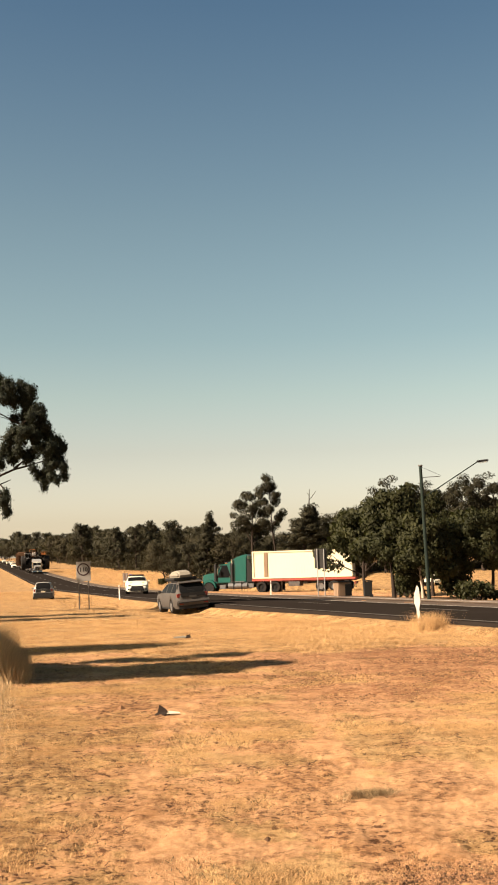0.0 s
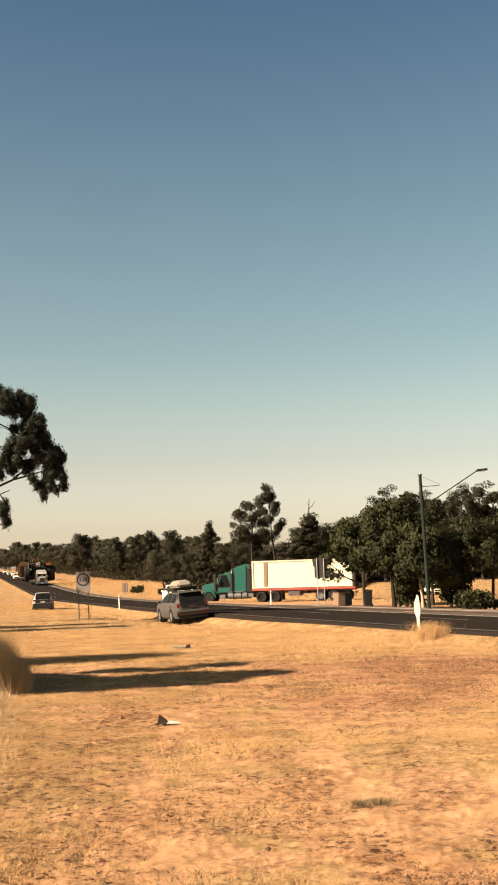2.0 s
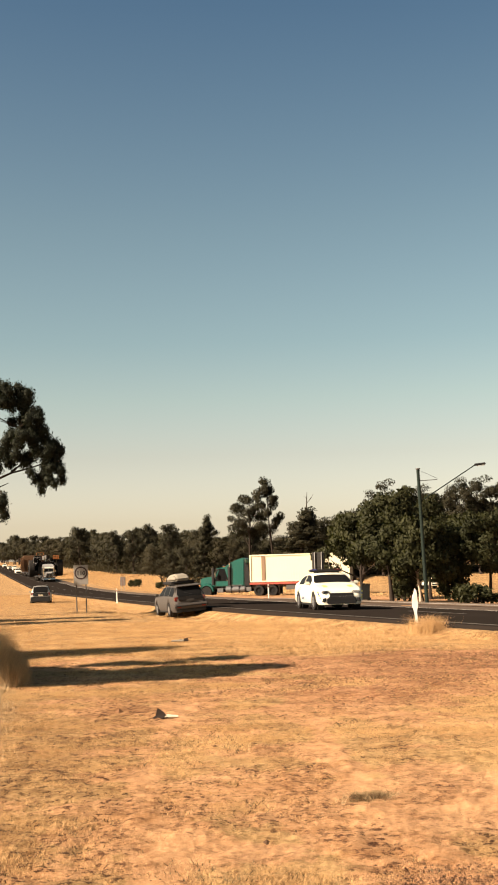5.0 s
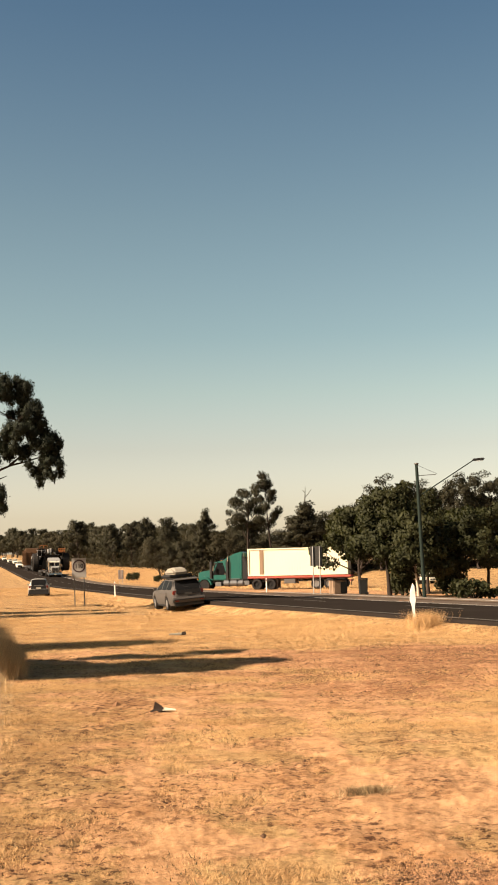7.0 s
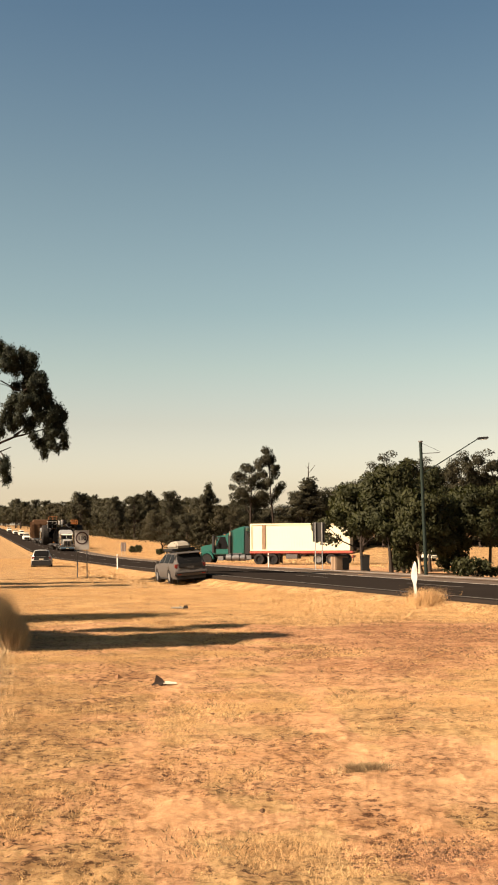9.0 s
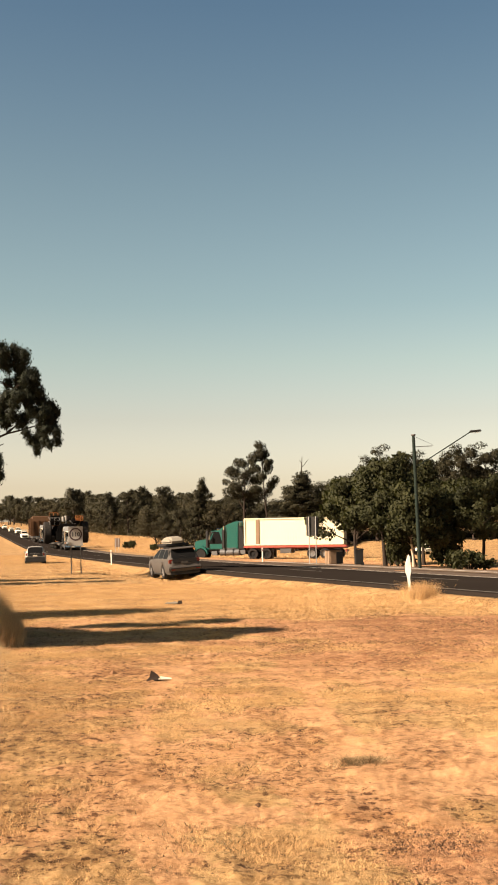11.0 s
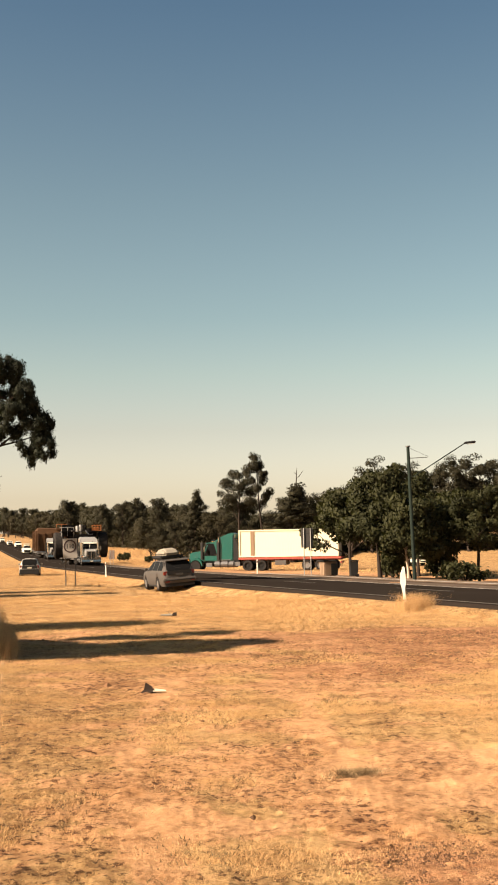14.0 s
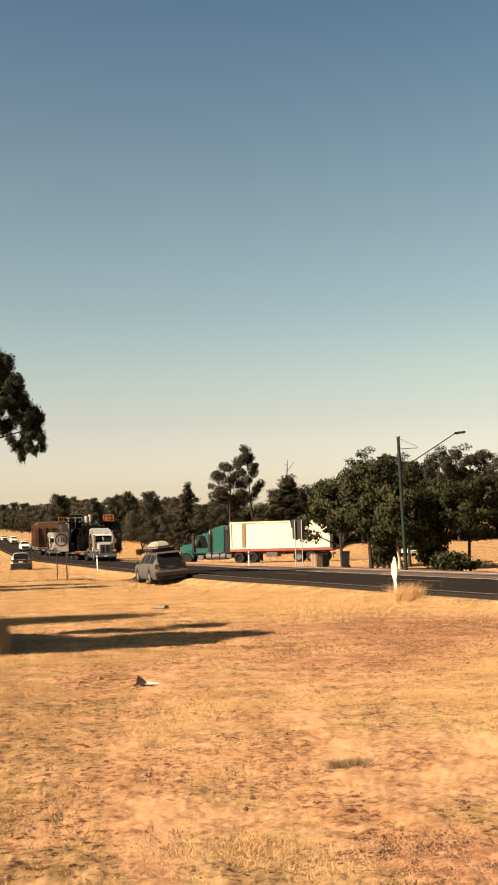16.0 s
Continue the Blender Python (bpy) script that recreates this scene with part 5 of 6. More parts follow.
def police_car():
    root = car("police_car", "sedan", "white", "white police sedan with dark stripes and roof light bar", "police car")
    bar = part("light_bar", box(B(), -0.25, 0, 1.53, 0.30, 1.30, 0.11, 0.03), "black", root)
    part("red_lamp", box(B(), -0.25, 0.47, 1.545, 0.26, 0.30, 0.10, 0.03), "red_lens", bar)
    part("blue_lamp", box(B(), -0.25, -0.47, 1.545, 0.26, 0.30, 0.10, 0.03), "blue_lens", bar)
    part("light_bar_foot", box(B(), -0.25, 0, 1.46, 0.16, 0.9, 0.06), "black", root)
    for ob in root.children:
        if ob.name.startswith("headlight"):
            ob.data.materials[0] = M["dull_alloy"]
    part("nose_mask", profile(B(), [(2.26, 0.30), (2.452, 0.30), (2.45, 0.52), (2.36, 0.66), (2.26, 0.66)], -0.50, 0.50, 0.03), "black", root, "black grille mask")
    for s in (-1, 1):
        part("fog_recess", box(B(), 2.34, s * 0.62, 0.40, 0.16, 0.26, 0.20, 0.03, Matrix.Rotation(radians(-s * 22), 4, "Z")), "black", root)
        for k in range(3):
            part("check", box(B(), 2.22 - 0.05 * k, s * (0.80 + 0.02 * k), 0.56 + 0.07 * k, 0.12, 0.10, 0.06, 0.005, Matrix.Rotation(radians(-s * 40), 4, "Z")), ("yellow", "navy", "yellow")[k], root)
    for s in (-1, 1):
        for k in range(5):
            part("stripe", box(B(), -1.02 + 0.03 * k, s * 0.893, 0.50 + 0.09 * k, 0.22 - 0.02 * k, 0.03, 0.04, 0, Matrix.Rotation(radians(-14), 4, "Y")), "navy", root)
        part("bonnet_check", box(B(), 1.75, s * 0.50, 0.918, 0.34, 0.16, 0.02, 0, Matrix.Rotation(radians(9), 4, "Y")), "yellow", root)
        part("chevron", box(B(), 2.26, s * 0.72, 0.42, 0.14, 0.26, 0.06, 0.01, Matrix.Rotation(radians(s * 30), 4, "X")), "yellow", root)
    for s in (-1, 1):
        crv = bpy.data.curves.new("lettering", "FONT")
        crv.body, crv.size, crv.extrude, crv.align_x = "POLICE", 0.15, 0.002, "CENTER"
        tmp = bpy.data.objects.new("tmp", crv)
        me = bpy.data.meshes.new_from_object(tmp)
        bpy.data.objects.remove(tmp)
        me.materials.append(M["navy"])
        t = new("lettering", me)
        t.parent = root
        t.matrix_basis = pose(-0.35, s * 0.918, 0.40, 90, 0, 180 if s > 0 else 0)
    part("lower_grille", profile(B(), [(2.34, 0.24), (2.455, 0.25), (2.46, 0.46), (2.36, 0.50)], -0.58, 0.58, 0.03), "black", root)
    return root


def escort(name, kind, label, beacon=True):
    root = car(name, kind, "white", label, "escort car" if beacon else "car", "cars behind the convoy")
    if beacon:
        part("beacon", box(B(), -0.1, 0, ROOF[kind] + 0.09, 0.3, 1.2, 0.13, 0.03), "amber_lens", root)
        part("oversize_sign", box(B(), 0.1, 0, ROOF[kind] + 0.25, 0.05, 1.3, 0.3, 0.01), "litter", root)
        part("sign_bracket", box(B(), 0.0, 0, ROOF[kind] + 0.03, 0.3, 0.9, 0.08, 0.01), "black", root)
    part("bull_bar", box(B(), CARS[kind][0] / 2 + 0.06, 0, 0.68, 0.1, 1.3, 0.42, 0.04), "black", root)
    return root


def prime_mover(name, paint, label, sleeper_top, group="", forward=1.15):
    """A long-nosed tractor; the middle of its two driven axles is at x = 0."""
    root = thing(name, label, "truck", group)
    # frame and tanks
    bm = B()
    for s in (-1, 1):
        box(bm, 2.6, s * 0.42, 0.86, 7.7, 0.10, 0.28)
    for xa in (-1.1, 0.2, 1.6):
        box(bm, xa, 0, 0.86, 0.12, 0.8, 0.2)
    part("chassis", bm, "steel", root)
    for s in (-1, 1):
        bm = cyl(B(), (1.9, s * 0.98, 0.70), 0.32, 1.9, "x", 18)
        part("fuel_tank", bm, "dull_alloy", root, "dull alloy fuel tank")
        part("step", box(B(), 3.4, s * 1.05, 0.62, 0.6, 0.32, 0.42, 0.03), "dull_alloy", root)
        part("mudguard", profile(B(), [(-1.35, 1.0), (-1.25, 1.16), (1.25, 1.16), (1.35, 1.0), (1.3, 1.0), (1.22, 1.12), (-1.22, 1.12), (-1.3, 1.0)], s * 0.55 - 0.27, s * 0.55 + 0.27), "black", root)
        bm = cyl(B(), (2.42, s * 1.22, 2.0), 0.12, 1.7, "z", 14)
        stack = part("exhaust_stack", bm, "black", root, "dark exhaust stack with chrome tip")
        part("chrome_tip", cyl(B(), (2.42, s * 1.22, 3.05), 0.06, 0.5, "z", 12), "chrome", stack)
        part("side_skirt", box(B(), 0.95, s * 1.08, 0.70, 1.3, 0.12, 0.42, 0.03), "dull_alloy", root)
        part("tank_strap", box(B(), 1.5, s * 1.0, 0.70, 0.06, 0.66, 0.68, 0.01), "black", root)
        part("tank_strap", box(B(), 2.3, s * 1.0, 0.70, 0.06, 0.66, 0.68, 0.01), "black", root)
        part("air_cleaner", cyl(B(), (4.12, s * 1.02, 2.0), 0.17, 1.7, "z", 14), "black" if paint == "teal" else "chrome", root)
        bm = B()
        box(bm, 3.85, s * 1.34, 2.15, 0.09, 0.2, 0.5, 0.03)
        rod(bm, (3.8, s * 1.05, 2.45), (3.85, s * 1.3, 2.4), 0.02)
        rod(bm, (3.8, s * 1.05, 1.95), (3.85, s * 1.3, 1.95), 0.02)
        part("mirror", bm, "chrome", root)
    # bonnet with rounded guards
    bm = profile(B(), [(3.95, 0.95), (3.95, 2.05), (4.7, 1.96), (5.35, 1.84), (5.52, 1.70), (5.56, 0.80), (5.25, 0.75)], -0.72, 0.72, 0.09, 0.08)
    part("bonnet", bm, paint, root)
    for s in (-1, 1):
        pts = []
        for k in range(9):
            a = math.pi * (0.02 + 0.96 * k / 8)
            pts.append((4.80 + math.cos(a) * 0.74, 0.50 + math.sin(a) * 0.86))
        for k in range(8, -1, -1):
            a = math.pi * (0.02 + 0.96 * k / 8)
            pts.append((4.80 + math.cos(a) * 0.62, 0.50 + math.sin(a) * 0.66))
        part("guard", profile(B(), pts, s * 0.95 - 0.27, s * 0.95 + 0.27, 0.03), paint, root)
        part("inner_guard", cyl(B(), (4.80, s * 0.74, 0.62), 0.60, 0.36, "y", 20), "black", root)
        part("headlight", box(B(), 5.46, s * 0.90, 1.12, 0.16, 0.34, 0.2, 0.04), "clear_lens", root)
        part("indicator", box(B(), 5.5, s * 1.12, 1.12, 0.1, 0.1, 0.16, 0.02), "amber_lens", root)
    # grille with bars, surround and bumper
    part("grille_surround", box(B(), 5.58, 0, 1.28, 0.06, 1.16, 0.98, 0.04), "chrome", root, "chrome radiator surround")
    g = part("grille", box(B(), 5.61, 0, 1.28, 0.04, 0.96, 0.82), "black", root)
    part("grille_spine", box(B(), 5.64, 0, 1.28, 0.03, 0.12, 0.84, 0.01), "chrome", g)
    for k in (-3, -2, 2, 3):
        part("grille_bar", box(B(), 5.635, k * 0.14, 1.28, 0.02, 0.022, 0.82), "chrome", g)
    part("bumper", profile(B(), [(5.5, 0.36), (5.75, 0.36), (5.79, 0.50), (5.75, 0.74), (5.5, 0.74)], -1.2, 1.2, 0.03), "chrome", root, "chrome bumper")
    bar = part("bull_bar", box(B(), 5.83, 0, 0.80, 0.06, 2.1, 0.10, 0.02), "chrome", root)
    for yy in (-0.9, -0.62, 0.62, 0.9):
        part("bar_upright", box(B(), 5.84, yy, 1.05, 0.05, 0.06, 0.6, 0.015), "chrome", bar)
    part("number_plate", box(B(), 5.805, 0, 0.55, 0.02, 0.4, 0.13), "litter", root)
    # cab and sleeper
    bm = profile(B(), [(2.35, 0.98), (2.35, 2.85), (2.8, 2.92), (3.45, 2.84), (4.02, 2.02), (4.02, 0.98)], -1.05, 1.05, 0.08, 0.07)
    part("cab", bm, paint, root)
    bm = profile(B(), [(0.95, 1.0), (0.9, sleeper_top - 0.12), (1.0, sleeper_top), (1.4, sleeper_top - 0.06), (1.9, sleeper_top - 0.24), (2.4, sleeper_top - 0.50), (2.85, sleeper_top - 0.80), (3.1, 2.84), (2.5, 1.0)], -1.16, 1.16, 0.12, 0.06)
    part("sleeper", bm, paint, root)
    part("underbody", box(B(), 2.1, 0, 0.80, 3.4, 1.7, 0.6, 0.03), "black", root)
    part("cab_extender", profile(B(), [(0.95, 1.0), (0.95, 3.3), (0.75, 3.15), (0.55, 2.8), (0.44, 2.3), (0.40, 1.0)], -1.12, 1.12, 0.03), "black", root)
    part("sleeper_trim", box(B(), 1.9, 0, 1.10, 1.3, 2.36, 0.08, 0.01), "dull_alloy", root)
    # broad black strips that darken the sides where cab and sleeper meet
    for s in (-1, 1):
        part("cab_side_dark", box(B(), 2.47, s * 1.10, 2.0, 0.34, 0.14, 1.9, 0.03), "black", root)
    glass_on(root, "windscreen", [(4.04, -0.96, 2.06), (4.04, 0.96, 2.06), (3.48, 0.93, 2.80), (3.48, -0.93, 2.80)], 0.05, 0.02)
    part("windscreen_pillar", box(B(), 3.79, 0, 2.43, 0.05, 0.05, 0.90, 0, Matrix.Rotation(radians(-37), 4, "Y")), paint, root)
    part("sun_visor", profile(B(), [(3.4, 2.86), (3.80, 2.76), (3.78, 2.71), (3.4, 2.78)], -1.0, 1.0), paint, root)
    for s in (-1, 1):
        q = [(2.60, s * 1.052, 1.50), (4.02, s * 1.052, 1.50), (3.50, s * 1.012, 2.76), (2.60, s * 1.012, 2.76)]
        glass_on(root, "door_window", q if s < 0 else q[::-1], 0.06, 0.015)
        part("door_handle", box(B(), 2.7, s * 1.06, 1.6, 0.16, 0.04, 0.05), "chrome", root)
    for yy in (-0.7, -0.35, 0, 0.35, 0.7):
        part("marker_lamp", box(B(), 3.15, yy, 2.92, 0.12, 0.09, 0.07, 0.02), "amber_lens", root)
    part("air_horn", rod(B(), (2.8, 0.45, 2.98), (3.3, 0.45, 3.0), 0.035, 8, 0.07), "chrome", root)
    part("turntable", cyl(B(), (-0.05, 0, 1.06), 0.5, 0.12, "z", 16), "steel", root)
    for s in (-1, 1):
        wheel(root, 4.80, s * 1.02, 0.52, 0.32, "black" if paint == "teal" else "rim")
        for xa in (-0.68, 0.68):
            wheel(root, xa, s * 0.94, 0.52, 0.62, "black" if paint == "teal" else "rim", deep=0.1)
    # the cab and all ahead of it sit well forward of the driven axles
    for ob in root.children:
        if ob.name.split(".")[0] not in ("chassis", "mudguard", "turntable") and not (ob.name.startswith("wheel") and ob.location.x < 3):
            if ob.location.length == 0:
                ob.data.transform(Matrix.Translation((forward, 0, 0)))
                for sub in ob.children:
                    sub.data.transform(Matrix.Translation((forward, 0, 0)))
            else:
                ob.location.x += forward
    return root


def container_trailer():
    root = thing("semi_trailer", "red skeletal semi-trailer under a white shipping container", "trailer")
    bm = B()
    for s in (-1, 1):
        box(bm, -4.2, s * 0.45, 1.14, 10.1, 0.14, 0.30)
    for k in range(9):
        box(bm, 0.4 - k * 1.15, 0, 1.16, 0.14, 2.3, 0.16)
    part("frame", bm, "red", root)
    for s in (-1, 1):
        part("side_rail", box(B(), -4.2, s * 1.18, 1.20, 10.1, 0.08, 0.20, 0.01), "red", root)
        part("landing_leg", box(B(), -2.0, s * 0.75, 0.62, 0.14, 0.14, 1.0), "steel", root)
        part("mud_flap", box(B(), -9.05, s * 0.95, 0.55, 0.03, 0.5, 0.55), "black", root)
        part("toolbox", box(B(), -3.3, s * 0.95, 0.78, 1.1, 0.4, 0.45, 0.02), "steel", root)
    part("rear_bar", box(B(), -9.2, 0, 0.75, 0.1, 2.3, 0.22), "red", root)
    for s in (-1, 1):
        part("tail_light", box(B(), -9.27, s * 0.95, 0.85, 0.05, 0.3, 0.12), "red_lens", root)
        for xa in (-5.9, -7.15, -8.4):
            wheel(root, xa, s * 0.94, 0.50, 0.6, "rim", deep=0.1)
    return root


def container():
    L, W, H = 9.8, 2.44, 2.62
    root = thing("shipping_container", "white corrugated shipping container on a semi-trailer", "container")
    bm = B()
    box(bm, 0, 0, H / 2 + 0.06, L - 0.16, W - 0.12, H - 0.16)
    part("shell", bm, "container", root)
    for s in (-1, 1):
        n = int((L - 0.4) / 0.26)
        rib = None
        for k in range(n):
            x = -L / 2 + 0.3 + k * (L - 0.6) / (n - 1)
            if rib is None:
                rib = part("rib", box(B(), 0, 0, H / 2 + 0.05, 0.13, 0.008, H - 0.34), "container", root)
                one = rib
            else:
                one = new("rib", rib.data)
                one.parent = root
            one.location = (x, s * (W / 2 - 0.0605), 0)
        for z in (0.10, H):
            part("rail", box(B(), 0, s * (W / 2 - 0.03), z, L, 0.09, 0.13, 0.01), "container", root)
    for sx in (-1, 1):
        for s in (-1, 1):
            part("corner_post", box(B(), sx * (L / 2 - 0.07), s * (W / 2 - 0.06), H / 2 + 0.05, 0.15, 0.14, H, 0.01), "container", root)
    part("seam_band", box(B(), 3.55, 0, H / 2 + 0.05, 0.34, W + 0.012, H - 0.16), "stone", root, "brown weathered seam band")
    for k in range(4):
        part("lock_rod", rod(B(), (-L / 2 - 0.03, -0.9 + k * 0.6, 0.2), (-L / 2 - 0.03, -0.9 + k * 0.6, H - 0.1), 0.025), "galv", root)
    return root


def low_loader(length, label, group):
    root = thing("low_loader", label, "trailer", group)
    bm = B()
    box(bm, -length / 2, 0, 0.82, length, 2.9, 0.30, 0.03)
    profile(bm, [(0.6, 1.1), (0.6, 1.4), (-1.4, 1.4), (-2.4, 0.95), (-2.4, 0.7), (-1.2, 1.1)], -0.9, 0.9)
    part("deck", bm, "steel", root)
    n = int((length - 7) / 1.5)
    for k in range(n):
        for yy in (-1.35, -0.55, 0.55, 1.35):
            wheel(root, -5.8 - k * 1.5, yy, 0.42, 0.5, "steel", 16)
    for s in (-1, 1):
        part("outrigger", box(B(), -length * 0.55, s * 1.75, 0.86, length * 0.7, 0.6, 0.14), "steel", root)
    part("oversize_banner", box(B(), -length - 0.03, 0, 0.9, 0.04, 2.2, 0.4), "amber_lens", root)
    return root


def haul_truck():
    """The stripped chassis of a mine truck, wide tyres on either side, riding on the low loader; its nose towards +x."""
    root = thing("mine_truck_chassis", "stripped mine dump truck chassis with huge black tyres, chained down", "mine truck", "oversize load")
    bm = B()
    for s in (-1, 1):
        box(bm, -3.5, s * 0.75, 1.35, 9.0, 0.45, 0.75, 0.05)
    for k in range(5):
        box(bm, 0.3 - k * 1.8, 0, 1.35, 0.4, 1.3, 0.5)
    part("frame", bm, "soot", root)
    for s in (-1, 1):
        wheel(root, -0.4, s * 3.0, 1.60, 1.25, "soot", 32).location.z = 2.40
        wheel(root, -6.2, s * 2.1, 1.40, 1.7, "soot", 32).location.z = 2.05 - 0.1
        part("strut", cyl(B(), (-0.4, s * 1.6, 2.6), 0.22, 1.7, "z", 12), "soot", root)
        part("front_hub", cyl(B(), (-0.4, s * 2.1, 2.40), 0.5, 0.9, "y", 16), "soot", root)
        part("fender_deck", box(B(), 0.0, s * 1.9, 4.08, 2.6, 1.7, 0.16, 0.02), "soot", root)
    part("axle", box(B(), -0.4, 0, 2.2, 0.6, 4.4, 0.5, 0.08), "soot", root)
    part("rear_axle", box(B(), -6.2, 0, 1.9, 0.9, 3.0, 0.9, 0.15), "soot", root)
    part("engine", box(B(), 0.2, 0.0, 2.7, 2.6, 2.2, 2.1, 0.15), "soot", root)
    part("fan_shroud", cyl(B(), (1.72, 0, 2.7), 0.85, 0.12, "x", 24), "soot", root)
    for s in (-1, 1):
        part("side_tank", cyl(B(), (-0.9, s * 1.55, 2.9), 0.5, 1.6, "x", 16), "soot", root)
    part("radiator", box(B(), 1.55, 0.0, 2.65, 0.3, 2.3, 2.1, 0.05), "soot", root)
    cabin = part("cabin", box(B(), -0.3, -1.75, 4.2, 1.8, 1.55, 1.45, 0.08), "soot", root)
    glass_on(cabin, "windscreen", [(0.62, -2.45, 3.9), (0.62, -1.05, 3.9), (0.62, -1.05, 4.8), (0.62, -2.45, 4.8)], 0.03, 0.02)
    part("hydraulic_tank", box(B(), -0.6, 1.6, 4.0, 1.5, 1.2, 1.0, 0.06), "soot", root)
    for k, (yy, h) in enumerate(((-0.55, 4.75), (-0.1, 4.9), (0.45, 4.85))):
        part("air_filter", cyl(B(), (0.9, yy, h - 0.35), 0.24, 0.75, "z", 14), "soot" if k == 2 else "galv", root)
    part("intake_pipe", rod(B(), (0.9, -0.1, 3.3), (0.9, -0.1, 4.4), 0.14, 10), "galv", root)
    bm = B()
    for yy in (-2.7, -1.9, -1.1):
        rod(bm, (1.1, yy, 3.5), (1.1, yy, 4.6), 0.03)
    for z in (4.05, 4.6):
        rod(bm, (1.1, -2.75, z), (1.1, -1.05, z), 0.03)
        rod(bm, (1.1, -2.75, z), (-1.2, -2.75, z), 0.03)
    part("handrail", bm, "galv", root)
    bm = B()
    for yy in (1.5, 1.9, 2.3, 2.7):
        rod(bm, (0.7, yy, 4.15), (0.7, yy, 4.85), 0.05)
    for z in (4.2, 4.5, 4.85):
        rod(bm, (0.7, 1.45, z), (0.7, 2.75, z), 0.05)
        rod(bm, (0.7, 2.75, z), (-0.9, 2.75, z), 0.05)
    part("orange_handrail", bm, "orange", root, "orange painted guard rail")
    part("orange_housing", box(B(), 0.1, 2.0, 4.38, 0.9, 0.9, 0.42, 0.05), "orange", root, "orange painted housing")
    part("subframe", box(B(), 0.9, 0, 1.9, 1.2, 3.4, 1.5, 0.1), "soot", root)
    # hoses, brackets and pipes over the engine
    rnd = random.Random(12)
    for k in range(16):
        p = Vector((rnd.uniform(0.3, 1.7), rnd.uniform(-1.8, 1.4), rnd.uniform(2.2, 4.3)))
        q = p + Vector((rnd.uniform(-0.5, 0.3), rnd.uniform(-0.7, 0.7), rnd.uniform(-0.4, 0.9)))
        part("pipe", rod(B(), p, q, rnd.uniform(0.04, 0.11), 8), rnd.choice(("soot", "soot", "steel", "dull_alloy")), root)
    for k in range(7):
        part("bracket", box(B(), 1.75, rnd.uniform(-1.3, 1.3), rnd.uniform(1.5, 3.9), 0.12, rnd.uniform(0.15, 0.5), rnd.uniform(0.15, 0.6), 0.02), rnd.choice(("soot", "soot")), root)
    return root


def dump_body():
    """The steel tray of a mine truck, on edge across the second loader."""
    root = thing("dump_tray", "large rusty brown steel dump truck tray", "truck tray", "oversize load")
    bm = profile(B(), [(0, 0.98), (0.35, 1.0), (0.5, 3.6), (0.2, 4.4), (-0.4, 4.55), (-7.2, 4.2), (-7.8, 3.8), (-7.6, 1.6), (-6.9, 0.98)], -2.85, 2.85, 0.8)
    part("shell", bm, "rust", root)
    for k in range(5):
        part("rib", box(B(), 0.52 - 0.02 * k, -2.4 + k * 1.2, 2.5, 0.16, 0.18, 2.6, 0.03), "rust", root)
    for s in (-1, 1):
        for k in range(6):
            part("side_rib", box(B(), -0.8 - k * 1.15, s * 2.89, 2.6, 0.2, 0.16, 2.9, 0.03), "rust", root)
    part("canopy", box(B(), 0.9, 1.7, 4.42, 1.2, 2.0, 0.14, 0.03), "rust", root)
    bm = B()
    for yy in (0.8, 1.7, 2.6):
        rod(bm, (1.5, yy, 4.55), (1.5, yy, 5.1), 0.035)
    rod(bm, (1.5, 0.8, 5.1), (1.5, 2.6, 5.1), 0.035)
    part("handrail", bm, "orange", root)
    return root


# ---- roadside furniture ----
def speed_sign():
    root = thing("speed_sign", "weathered 110 speed limit sign on two steel posts", "road sign")
    for s in (-1, 1):
        part("post", cyl(B(), (s * 0.25, 0.03, 1.2), 0.028, 2.44, "z", 8), "steel", root)
    panel = part("panel", box(B(), 0, 0, 1.96, 0.75, 0.02, 1.02, 0.008), "sign_white", root)
    bm = B()
    n = 40
    for k in range(n):
        a, b = 2 * math.pi * k / n, 2 * math.pi * (k + 1) / n
        q = [(math.cos(t) * r, -0.014, 2.06 + math.sin(t) * r) for t, r in ((a, 0.265), (b, 0.265), (b, 0.335), (a, 0.335))]
        bm.faces.new([bm.verts.new(v) for v in q])
    bmesh.ops.remove_doubles(bm, verts=bm.verts, dist=0.0005)
    g = bmesh.ops.extrude_face_region(bm, geom=list(bm.faces))["geom"]
    bmesh.ops.translate(bm, verts=[v for v in g if isinstance(v, bmesh.types.BMVert)], vec=(0, -0.004, 0))
    part("ring", bm, "sign_red", panel)
    crv = bpy.data.curves.new("numerals", "FONT")
    crv.body, crv.size, crv.extrude, crv.align_x, crv.offset = "110", 0.30, 0.003, "CENTER", 0.008
    tmp = bpy.data.objects.new("tmp", crv)
    me = bpy.data.meshes.new_from_object(tmp)
    bpy.data.objects.remove(tmp)
    me.materials.append(M["sign_black"])
    t = new("numerals", me)
    t.parent = panel
    t.matrix_basis = pose(0, -0.016, 1.955, 90, 0, 0)
    root.matrix_world = pose(-8.64, 58.6, land(-8.64, 58.6), 0, -1.2, 12)


